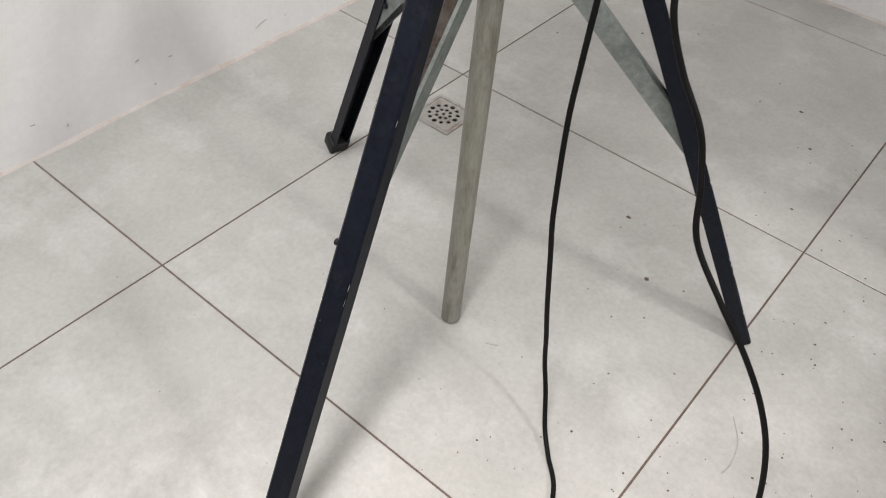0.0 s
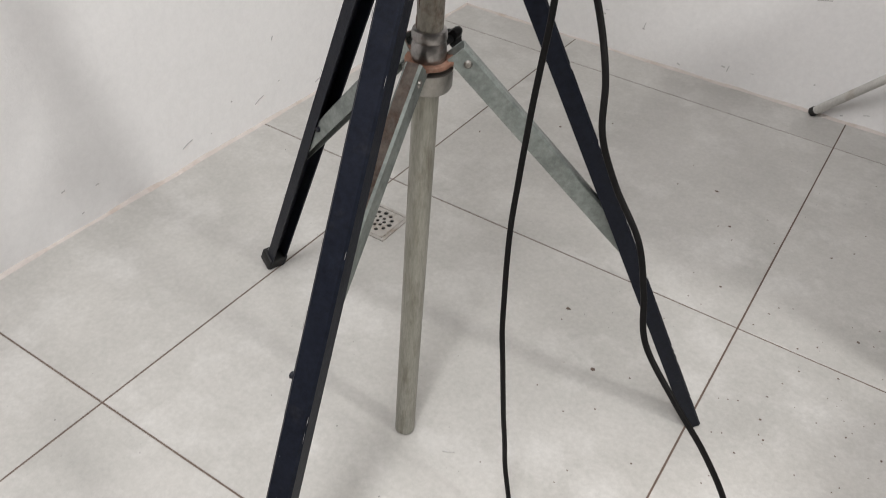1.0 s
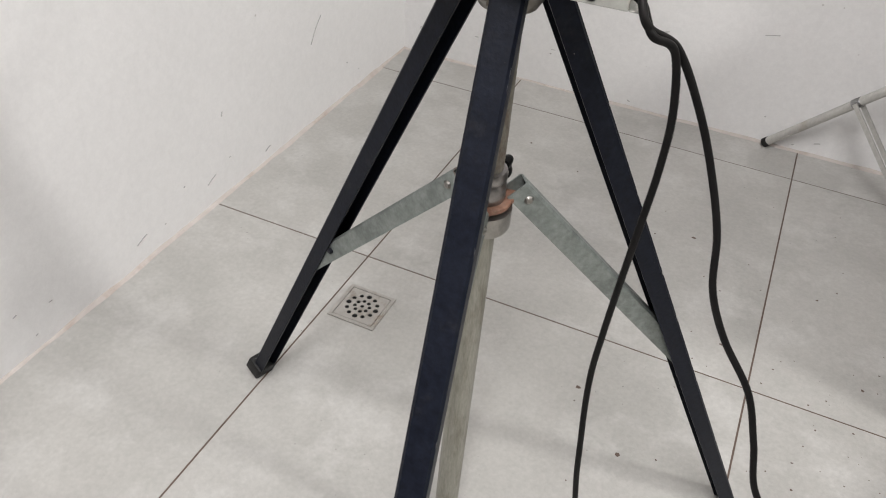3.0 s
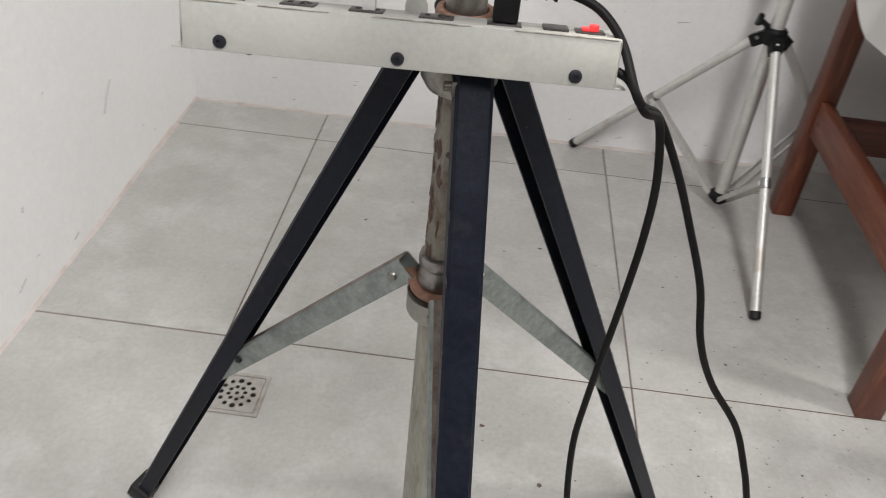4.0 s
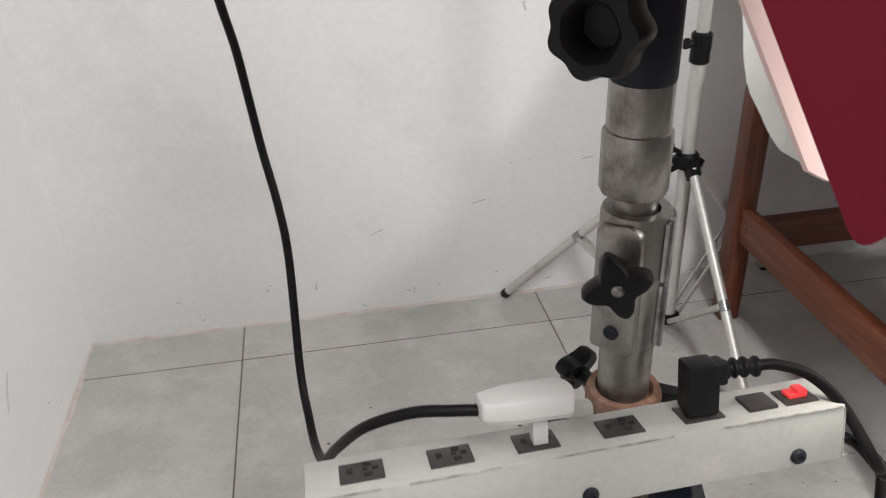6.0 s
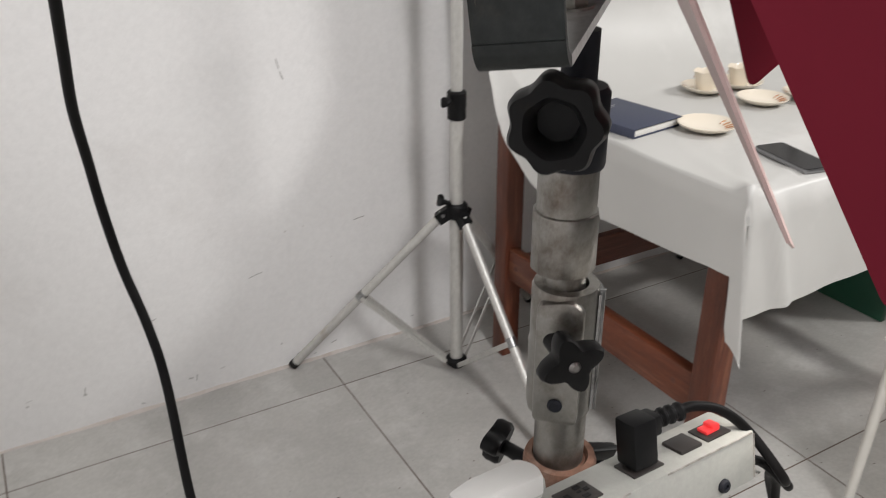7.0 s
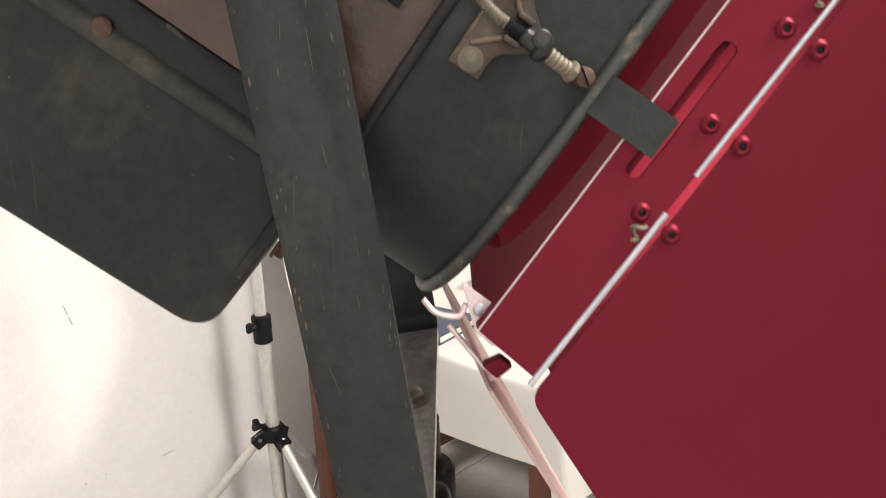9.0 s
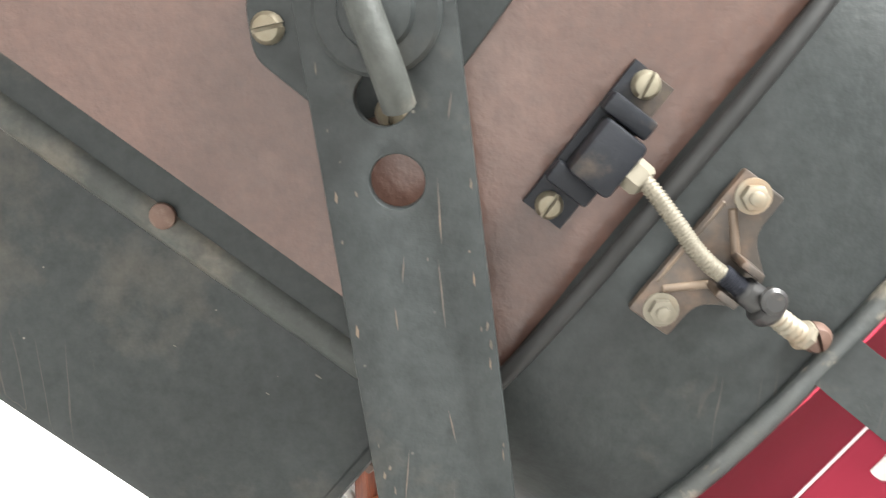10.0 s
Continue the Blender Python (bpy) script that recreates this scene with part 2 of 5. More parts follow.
NAVY = material("navy_book_cloth", (0.035, 0.042, 0.075), (0.045, 0.052, 0.085), 0.6, scale=90, bump=0.2, bump_scale=300)
PAPER = material("page_edges", (0.76, 0.74, 0.70), (0.66, 0.64, 0.60), 0.8, scale=60, stretch=(1, 1, 30))
GLASS_BLACK = material("black_phone_glass", (0.005, 0.005, 0.006), (0.007, 0.007, 0.008), 0.16, spec=0.2, scale=10)
PHONE_EDGE = material("grey_phone_frame", (0.25, 0.25, 0.26), (0.3, 0.3, 0.3), 0.3, 0.8)
CHAIR = material("white_chair_lacquer", (0.80, 0.78, 0.73), (0.76, 0.74, 0.69), 0.38, scale=12, stain=(0.70, 0.67, 0.6), stain_scale=5, stain_amount=0.15)
GREEN = material("dark_green_panel", (0.012, 0.075, 0.042), (0.016, 0.09, 0.05), 0.5, scale=10, bump=0.05)
ORANGE = material("orange_wood_panel", (0.50, 0.17, 0.05), (0.42, 0.13, 0.035), 0.45, scale=8, stretch=(1, 6, 6), bump=0.1)
LENS = material("lit_fresnel_glass", (0.9, 0.9, 0.88), (0.9, 0.9, 0.88), 0.2, emit=(1.0, 0.93, 0.84), emit_strength=0.4)
DRAIN = material("stainless_grate", (0.50, 0.48, 0.45), (0.42, 0.40, 0.375), 0.4, 0.6, scale=50, stain=(0.30, 0.25, 0.2), stain_scale=30, stain_amount=0.3)
TEE = material("rust_edged_slate", (0.024, 0.021, 0.018), (0.040, 0.030, 0.023), 0.5, 0.1, scale=40, stain=(0.098, 0.060, 0.038), stain_scale=55, stain_amount=0.5, bump=0.3, fine=(200, 0.3))
TEE_RIB = material("rubbed_tan_steel", (0.115, 0.082, 0.055), (0.070, 0.050, 0.036), 0.5, 0.2, scale=70, stain=(0.035, 0.028, 0.024), stain_scale=60, stain_amount=0.35, bump=0.3)
CLIP_BLACK = material("dusty_black_bakelite", (0.0075, 0.0085, 0.0110), (0.013, 0.014, 0.017), 0.45, spec=0.14, scale=60, stain=(0.060, 0.047, 0.036), stain_scale=50, stain_amount=0.22, bump=0.15, bump_scale=200)
KNUCKLE = material("worn_black_swivel", (0.018, 0.018, 0.019), (0.030, 0.029, 0.028), 0.4, 0.3, scale=60, stain=(0.13, 0.10, 0.075), stain_scale=80, stain_amount=0.35, bump=0.2)
CHIP = material("dull_primer_chip", (0.055, 0.052, 0.045), (0.085, 0.079, 0.068), 0.9, scale=200)
DUSTY_SLATE = material("dusty_slate_paint", (0.034, 0.037, 0.035), (0.044, 0.046, 0.042), 0.55, spec=0.2, scale=18, stain=(0.105, 0.092, 0.074), stain_scale=22, stain_amount=0.42, bump=0.15, bump_scale=300, fine=(140, 0.28))
GREASE = material("greasy_brown_black", (0.035, 0.028, 0.022), (0.060, 0.046, 0.035), 0.5, 0.1, scale=40, stain=(0.115, 0.078, 0.050), stain_scale=70, stain_amount=0.4, bump=0.3)
PINK_WIRE = material("pink_grey_clip_steel", (0.72, 0.62, 0.63), (0.60, 0.49, 0.50), 0.35, 0.4, scale=60)


# ---------------- mesh helpers ----------------
def thing(name, at=(0, 0, 0), label="", category="", group="", kind=""):
    ob = new(name)
    ob.location = at
    ob.empty_display_size = 0.02
    return tagged(ob, label, category, group, kind)


def base_of(ob):
    at = Vector((0, 0, 0))
    while ob:
        at += Vector(ob.location)
        ob = ob.parent
    return at


def part(name, bm, mat, parent=None, label="", sharp=38, category="", group="", kind=""):
    """Links a bmesh, given in world metres, as one mesh object under a thing or a part."""
    if parent:
        bmesh.ops.translate(bm, verts=bm.verts, vec=-base_of(parent))
    bm.normal_update()
    for f in bm.faces:
        f.smooth = True
    for e in bm.edges:
        e.smooth = len(e.link_faces) == 2 and e.calc_face_angle(0) < radians(sharp)
    me = bpy.data.meshes.new(name)
    bm.to_mesh(me)
    bm.free()
    for m in mat if isinstance(mat, (list, tuple)) else [mat]:
        me.materials.append(m)
    ob = new(name, me)
    ob.parent = parent
    return tagged(ob, label, category, group, kind)


def box(x0, x1, y0, y1, z0, z1, bev=0.0, seg=2):
    bm = bmesh.new()
    bmesh.ops.create_cube(bm, size=1)
    for v in bm.verts:
        v.co = Vector(((x0 + x1) / 2 + v.co.x * (x1 - x0), (y0 + y1) / 2 + v.co.y * (y1 - y0), (z0 + z1) / 2 + v.co.z * (z1 - z0)))
    if bev:
        bmesh.ops.bevel(bm, geom=list(bm.edges), offset=bev, segments=seg, profile=0.5, affect="EDGES")
    return bm


def frame_along(p0, p1, up=(0, 0, 1)):
    """A pose at p0 whose z runs to p1 and whose x lies near up crossed with it."""
    p0, p1 = Vector(p0), Vector(p1)
    z = (p1 - p0).normalized()
    up = Vector(up)
    if abs(z.dot(up)) > 0.99:
        up = Vector((0, 1, 0))
    x = up.cross(z).normalized()
    y = z.cross(x)
    m = Matrix((x, y, z)).transposed().to_4x4()
    m.translation = p0
    return m


def lathe(profile, seg=28, m=None, close=True):
    """A turned body from (radius, height) pairs, along z of the pose m."""
    bm = bmesh.new()
    rings = []
    for r, h in profile:
        rings.append([bm.verts.new((r * math.cos(2 * math.pi * k / seg), r * math.sin(2 * math.pi * k / seg), h)) for k in range(seg)])
    for a, b in zip(rings, rings[1:]):
        for k in range(seg):
            bm.faces.new((a[k], a[(k + 1) % seg], b[(k + 1) % seg], b[k]))
    if close:
        if profile[0][0] > 1e-5:
            bm.faces.new(rings[0][::-1])
        if profile[-1][0] > 1e-5:
            bm.faces.new(rings[-1])
    bmesh.ops.remove_doubles(bm, verts=bm.verts, dist=1e-6)
    if m is not None:
        bm.transform(m)
    return bm


def rod(p0, p1, r, r1=None, seg=20, bev=0.0):
    h = (Vector(p1) - Vector(p0)).length
    r1 = r if r1 is None else r1
    b = min(bev, h / 3, r * 0.9, r1 * 0.9)
    prof = [(r - b, 0), (r, b), (r1, h - b), (r1 - b, h)] if b else [(r, 0), (r1, h)]
    return lathe(prof, seg, frame_along(p0, p1))


def smooth_line(points, n=8):
    """A Catmull-Rom line through the points."""
    p = [Vector(q) for q in points]
    p = [2 * p[0] - p[1]] + p + [2 * p[-1] - p[-2]]
    out = []
    for i in range(1, len(p) - 2):
        for k in range(n):
            t = k / n
            out.append(0.5 * (2 * p[i] + (p[i + 1] - p[i - 1]) * t + (2 * p[i - 1] - 5 * p[i] + 4 * p[i + 1] - p[i + 2]) * t * t
                              + (3 * p[i] - p[i - 1] - 3 * p[i + 1] + p[i + 2]) * t ** 3))
    return out + [p[-2]]


def hose(points, r, seg=10, n=8, ridge=0.0, every=2):
    """A round cable along a smooth line; ridge swells it in steps, as on a spring or a strain relief."""
    line = smooth_line(points, n) if n > 1 else [Vector(p) for p in points]
    bm = bmesh.new()
    side, rings = None, []
    for i, p in enumerate(line):
        d = (line[min(i + 1, len(line) - 1)] - line[max(i - 1, 0)]).normalized()
        if side is None:
            side = d.orthogonal().normalized()
        side = (side - d * side.dot(d)).normalized()
        other = d.cross(side)
        rr = r + (ridge if (i // every) % 2 else 0)
        rings.append([bm.verts.new(p + rr * (math.cos(2 * math.pi * k / seg) * side + math.sin(2 * math.pi * k / seg) * other)) for k in range(seg)])
    for a, b in zip(rings, rings[1:]):
        for k in range(seg):
            bm.faces.new((a[k], a[(k + 1) % seg], b[(k + 1) % seg], b[k]))
    bm.faces.new(rings[0][::-1])
    bm.faces.new(rings[-1])
    return bm


def plate(outline, thick, holes=(), m=None, bevel=0.0):
    """A sheet of the outline in xy, cut by the holes, thick along z (centred)."""
    cu = bpy.data.curves.new("outline", "CURVE")
    cu.dimensions, cu.fill_mode, cu.extrude = "2D", "BOTH", thick / 2
    if bevel:
        cu.bevel_depth, cu.bevel_resolution, cu.extrude, cu.offset = bevel, 1, thick / 2 - bevel, -bevel
    for loop in (outline, *holes):
        sp = cu.splines.new("POLY")
        sp.points.add(len(loop) - 1)
        for q, (x, y) in zip(sp.points, loop):
            q.co = (x, y, 0, 1)
        sp.use_cyclic_u = True
    tmp = new("outline", cu)
    me = tmp.to_mesh()
    bm = bmesh.new()
    bm.from_mesh(me)
    tmp.to_mesh_clear()
    bpy.data.objects.remove(tmp)
    bpy.data.curves.remove(cu)
    bmesh.ops.remove_doubles(bm, verts=bm.verts, dist=1e-6)
    if m is not None:
        bm.transform(m)
    return bm


def ring_of(cx, cy, r, n=20):
    return [(cx + r * math.cos(2 * math.pi * k / n), cy + r * math.sin(2 * math.pi * k / n)) for k in range(n)]


def rounded(pts, radius, n=5):
    """A polygon with its corners rounded; radius is one number or one for each corner."""
    out = []
    for i, p in enumerate(pts):
        r = radius[i] if isinstance(radius, (list, tuple)) else radius
        p, a, b = Vector(p), Vector(pts[i - 1]), Vector(pts[(i + 1) % len(pts)])
        if r <= 0:
            out.append(tuple(p))
            continue
        p0, p2 = p + (a - p).normalized() * r, p + (b - p).normalized() * r
        for k in range(n + 1):
            t = k / n
            q = (1 - t) ** 2 * p0 + 2 * t * (1 - t) * p + t * t * p2
            out.append((q.x, q.y))
    return out


def sweep_section(section, p0, p1, up):
    """A bar of the closed section (x, y) from p0 to p1; the section's y points towards up."""
    h = (Vector(p1) - Vector(p0)).length
    z = (Vector(p1) - Vector(p0)).normalized()
    y = (Vector(up) - z * z.dot(Vector(up))).normalized()
    x = y.cross(z)
    m = Matrix((x, y, z)).transposed().to_4x4()
    m.translation = Vector(p0)
    bm = bmesh.new()
    a = [bm.verts.new((sx, sy, 0)) for sx, sy in section]
    b = [bm.verts.new((sx, sy, h)) for sx, sy in section]
    n = len(section)
    for k in range(n):
        bm.faces.new((a[k], a[(k + 1) % n], b[(k + 1) % n], b[k]))
    bm.faces.new(a[::-1])
    bm.faces.new(b)
    bmesh.ops.recalc_face_normals(bm, faces=bm.faces)
    bm.transform(m)
    return bm


def channel(w, d, t):
    """The section of a U channel, w wide and d deep, open towards -y; its back lies at y = 0."""
    h = w / 2
    c = 0.003
    return [(-h + c, 0), (h - c, 0), (h, -c), (h, -d), (h - t, -d), (h - t, -t), (-h + t, -t), (-h + t, -d), (-h, -d), (-h, -c)]


def merge(*bms):
    """Several pieces of one part in one bmesh."""
    out = bms[0]
    for b in bms[1:]:
        me = bpy.data.meshes.new("piece")
        b.to_mesh(me)
        b.free()
        out.from_mesh(me)
        bpy.data.meshes.remove(me)
    return out


def lobed_knob(r, lobes, depth, h, m, n=80, dish=0.0, point=1.0):
    """A star or lobed knob with a rounded rim, along z of the pose."""
    bm = bmesh.new()
    loops = []
    for s, z in ((0.88, 0), (1.0, h * 0.2), (1.0, h * 0.75), (0.92, h * 0.97), (0.62, h), (0.48, h - dish * 0.3), (0.42, h - dish)):
        ring = []
        for k in range(n):
            a = 2 * math.pi * k / n
            rr = r * s * (1 - (depth if s > 0.8 else depth * 0.35) * (0.5 - 0.5 * math.cos(lobes * a)) ** point)
            ring.append(bm.verts.new((rr * math.cos(a), rr * math.sin(a), z)))
        loops.append(ring)
    for a, b in zip(loops, loops[1:]):
        for k in range(n):
            bm.faces.new((a[k], a[(k + 1) % n], b[(k + 1) % n], b[k]))
    bm.faces.new(loops[0][::-1])
    bm.faces.new(loops[-1])
    bm.transform(m)
    return bm


def slotted_screw(at, out, r, h=0.004, turn=0.3):
    """A domed screw head with a cut slot: two half domes side by side."""
    m = frame_along(at, Vector(at) + Vector(out)) @ Matrix.Rotation(turn, 4, "Z")
    bm = bmesh.new()
    for sgn in (1, -1):
        rows = []
        for ring, (q, z) in enumerate(((1.0, 0), (1.0, 0.4), (0.75, 0.85), (0.35, 1.0))):
            rows.append([bm.verts.new((q * r * math.cos(math.pi * k / 10), sgn * max(r * 0.13, q * r * math.sin(math.pi * k / 10)), z * h)) for k in range(11)])
        for a, b in zip(rows, rows[1:]):
            for k in range(10):
                bm.faces.new((a[k], a[k + 1], b[k + 1], b[k]))
            bm.faces.new((a[10], a[0], b[0], b[10]))
        bm.faces.new(rows[-1])
    back = bmesh.ops.create_circle(bm, cap_ends=True, segments=16, radius=r * 0.98)
    bmesh.ops.translate(bm, verts=back["verts"], vec=(0, 0, h * 0.35))
    bmesh.ops.recalc_face_normals(bm, faces=bm.faces)
    bm.transform(m)
    return bm


def hex_bolt(at, out, r, h):
    m = frame_along(at, Vector(at) + Vector(out))
    a = lathe([(r * 1.35, 0), (r * 1.35, h * 0.22), (r * 1.1, h * 0.25)], 20, m)
    b = lathe([(r * 0.95, h * 0.2), (r, h * 0.3), (r, h * 0.9), (r * 0.85, h)], 6, m)
    c = lathe([(r * 0.55, h * 0.9), (r * 0.55, h * 1.25), (r * 0.4, h * 1.35)], 14, m)
    return merge(a, b, c)


# ---------------- the room ----------------
XW, YN, XE, YS, HC = -0.393, 0.952, 7.2, -5.6, 2.75
T = 0.8


def wall(name, *b, mat=None):
    return part(name, box(*b), mat or WALL, None, "plain dark beige wall, unseen, toned to cut bounced light" if mat else "plain white painted wall with faint scuffs and stains", category="wall", kind="structure")


wall("wall_west", XW - 0.15, XW, YS - 0.15, YN + 0.15, -0.12, HC)
wall("wall_north", XW, XE, YN, YN + 0.15, -0.12, HC)
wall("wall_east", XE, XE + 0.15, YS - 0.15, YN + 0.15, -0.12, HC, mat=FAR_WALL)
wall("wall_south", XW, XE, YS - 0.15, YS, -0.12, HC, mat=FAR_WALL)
part("ceiling", box(XW, XE, YS, YN, HC, HC + 0.1), CEIL, None, "plain white painted ceiling", category="ceiling", kind="structure")
floor = part("floor", box(XW, XE, YS, YN, -0.12, -0.0009), GROUT, None, "large grey concrete-look porcelain tiles with thin brown joints", category="floor", kind="structure")


def mortar_line(name, a, b, inward):
    """The uneven mortar bead at the foot of a wall."""
    bm = bmesh.new()
    a, b, inward = Vector(a), Vector(b), Vector(inward)
    n = 160
    rows = []
    for k in range(n + 1):
        p = a.lerp(b, k / n)
        w = 0.007 + 0.005 * noise.noise(p * 9) + 0.003 * noise.noise(p * 31)
        h = 0.005 + 0.005 * noise.noise(p * 6 + Vector((3, 1, 0))) + 0.004 * noise.noise(p * 27)
        rows.append([bm.verts.new(p + inward * max(w, 0.002)), bm.verts.new(p + inward * 0.002 + Vector((0, 0, max(h, 0.003)))), bm.verts.new(p + Vector((0, 0, max(h, 0.003))))])
    for q, r in zip(rows, rows[1:]):
        for k in range(2):
            bm.faces.new((q[k], r[k], r[k + 1], q[k + 1]))
    bmesh.ops.recalc_face_normals(bm, faces=bm.faces)
    return part(name, bm, JOINT, None, "uneven dirty pinkish mortar line where wall meets floor", sharp=180, category="mortar line", kind="structure")


mortar_line("trim_1", (XW, YS, 0), (XW, YN, 0), (1, 0, 0))
mortar_line("trim_2", (XW, YN, 0), (XE, YN, 0), (0, -1, 0))

# ---------------- lamp tripod ----------------
CX, CY = 0.4265, -0.5435
FX, FY = 0.437, -0.545  # middle of the three feet: the post leans a little
tripod = thing("lamp_tripod", (CX, CY, 0), "heavy navy-black steel lamp tripod with rusty centre tube", "tripod")
ANG = [(38.5, 0.475), (159.6, 0.482), (279.0, 0.478)]
# for each leg: top out and aside, foot out and aside, height of the brace's inner end, its outer end's distance and height
LEGS = {38.5: (-0.0014, -0.0077, -0.004, -0.010, 0.672, 0.283, 0.402), 159.6: (0.0057, 0.0011, 0.0085, 0.0021, 0.670, 0.240, 0.456), 279.0: (0.0028, 0.0067, 0.0220, -0.0055, 0.665, 0.290, 0.425)}
part("lower_tube", lathe([(0.0150, 0.006), (0.0155, 0.03), (0.0155, 0.63)], 28, pose(0.426, -0.5575, 0, -1.25, 0)), TUBE, tripod, "weathered grey-green tube")
part("tube_end", lathe([(0.0125, 0.001), (0.0155, 0.004), (0.0155, 0.012), (0.014, 0.0135), (0.0155, 0.015), (0.0155, 0.024), (0.014, 0.0255), (0.0155, 0.027), (0.0155, 0.034)], 24, pose(0.426, -0.5575, 0, -1.25, 0)), TUBE, tripod)
part("middle_tube", lathe([(0.0152, 0.615), (0.0152, 0.87)], 28, pose(CX, CY, 0)), RUSTY_TUBE, tripod, "flaking rusty brown tube")
rng = random.Random(31)
flakes = bmesh.new()
for k in range(46):
    a0, h0 = radians(rng.gauss(205, 26)), rng.uniform(0.675, 0.868)
    wa, wh, n = rng.uniform(0.06, 0.26), rng.uniform(0.003, 0.013), 9
    edge = []
    for q in range(n):
        u, g = 2 * math.pi * q / n, rng.uniform(0.55, 1.1)
        a = a0 + wa * g * math.cos(u)
        edge.append(flakes.verts.new((CX + 0.0155 * math.cos(a), CY + 0.0155 * math.sin(a), h0 + wh * g * math.sin(u))))
    top = flakes.verts.new((CX + 0.0160 * math.cos(a0), CY + 0.0160 * math.sin(a0), h0))
    for q in range(n):
        flakes.faces.new((edge[q], edge[(q + 1) % n], top))
part("rust_flakes", flakes, DARK_RUST, tripod, "dark red-brown flaking rust")
part("upper_tube", lathe([(0.0160, 0.865), (0.0160, 0.985)], 28, pose(CX, CY + 0.004, 0)), STEEL, tripod)
# sliding collar with its rusty ear plate
part("collar", lathe([(0.0165, 0.656), (0.0188, 0.656), (0.0204, 0.664), (0.0200, 0.676), (0.0186, 0.681), (0.0200, 0.683), (0.0202, 0.690), (0.0190, 0.694), (0.0165, 0.695)], 32, pose(CX, CY, 0)), DARK_STEEL, tripod, "worn bare steel collar")
part("lower_flange", lathe([(0.0165, 0.622), (0.027, 0.622), (0.029, 0.626), (0.029, 0.647)], 32, pose(CX, CY, 0)), STEEL, tripod)
ears = []
for k in range(72):
    a = 2 * math.pi * k / 72
    near = max(math.exp(-((((math.degrees(a) - g + 180) % 360) - 180) / 15.0) ** 2) for g, _ in ANG)
    rr = 0.0268 + 0.012 * near
    ears.append((rr * math.cos(a), rr * math.sin(a)))
part("ear_plate", plate(ears, 0.0055, [ring_of(0, 0, 0.0164, 28)], pose(CX, CY, 0.655), 0.001), RUST, tripod, "rusted orange-brown ear plate")
part("collar_knob", merge(lobed_knob(0.015, 3, 0.5, 0.012, frame_along((CX - 0.003, CY + 0.050, 0.662), (CX - 0.003, CY + 0.07, 0.664))),
                          rod((CX - 0.002, CY + 0.012, 0.664), (CX - 0.003, CY + 0.050, 0.662), 0.005)), KNOB, tripod, "black three-lobed plastic knob")
# top bracket
part("top_bracket", merge(lathe([(0.0165, 0.862), (0.026, 0.866), (0.031, 0.875), (0.031, 0.897), (0.026, 0.902), (0.0165, 0.902)], 32, pose(CX, CY, 0))), STEEL, tripod)
part("bracket_ring", lathe([(0.0165, 0.898), (0.0225, 0.898), (0.0235, 0.902), (0.0235, 0.927), (0.0222, 0.931), (0.0180, 0.9315), (0.0164, 0.928)], 32, pose(CX, CY + 0.002, 0)), RUST, tripod, "rusty ring over the bracket")
kb = Vector((CX - 0.010, CY + 0.050, 0.905))
part("bracket_knob", merge(lobed_knob(0.0175, 3, 0.5, 0.013, frame_along(kb, kb + Vector((-0.012, 0.02, 0.004))) @ Matrix.Rotation(0.5, 4, "Z")), rod((CX - 0.003, CY + 0.018, 0.908), kb + Vector((-0.001, 0.002, 0)), 0.0052)), KNOB, tripod, "black three-lobed plastic knob")
part("bracket_lever", plate(rounded([(0.0, -0.005), (0.030, -0.0035), (0.033, 0.001), (0.030, 0.0045), (0.0, 0.006)], 0.002), 0.010, (), pose(CX + 0.021, CY + 0.010, 0.916, 6, 16, -8), 0.0015), KNOB, tripod, "dark bent lever")
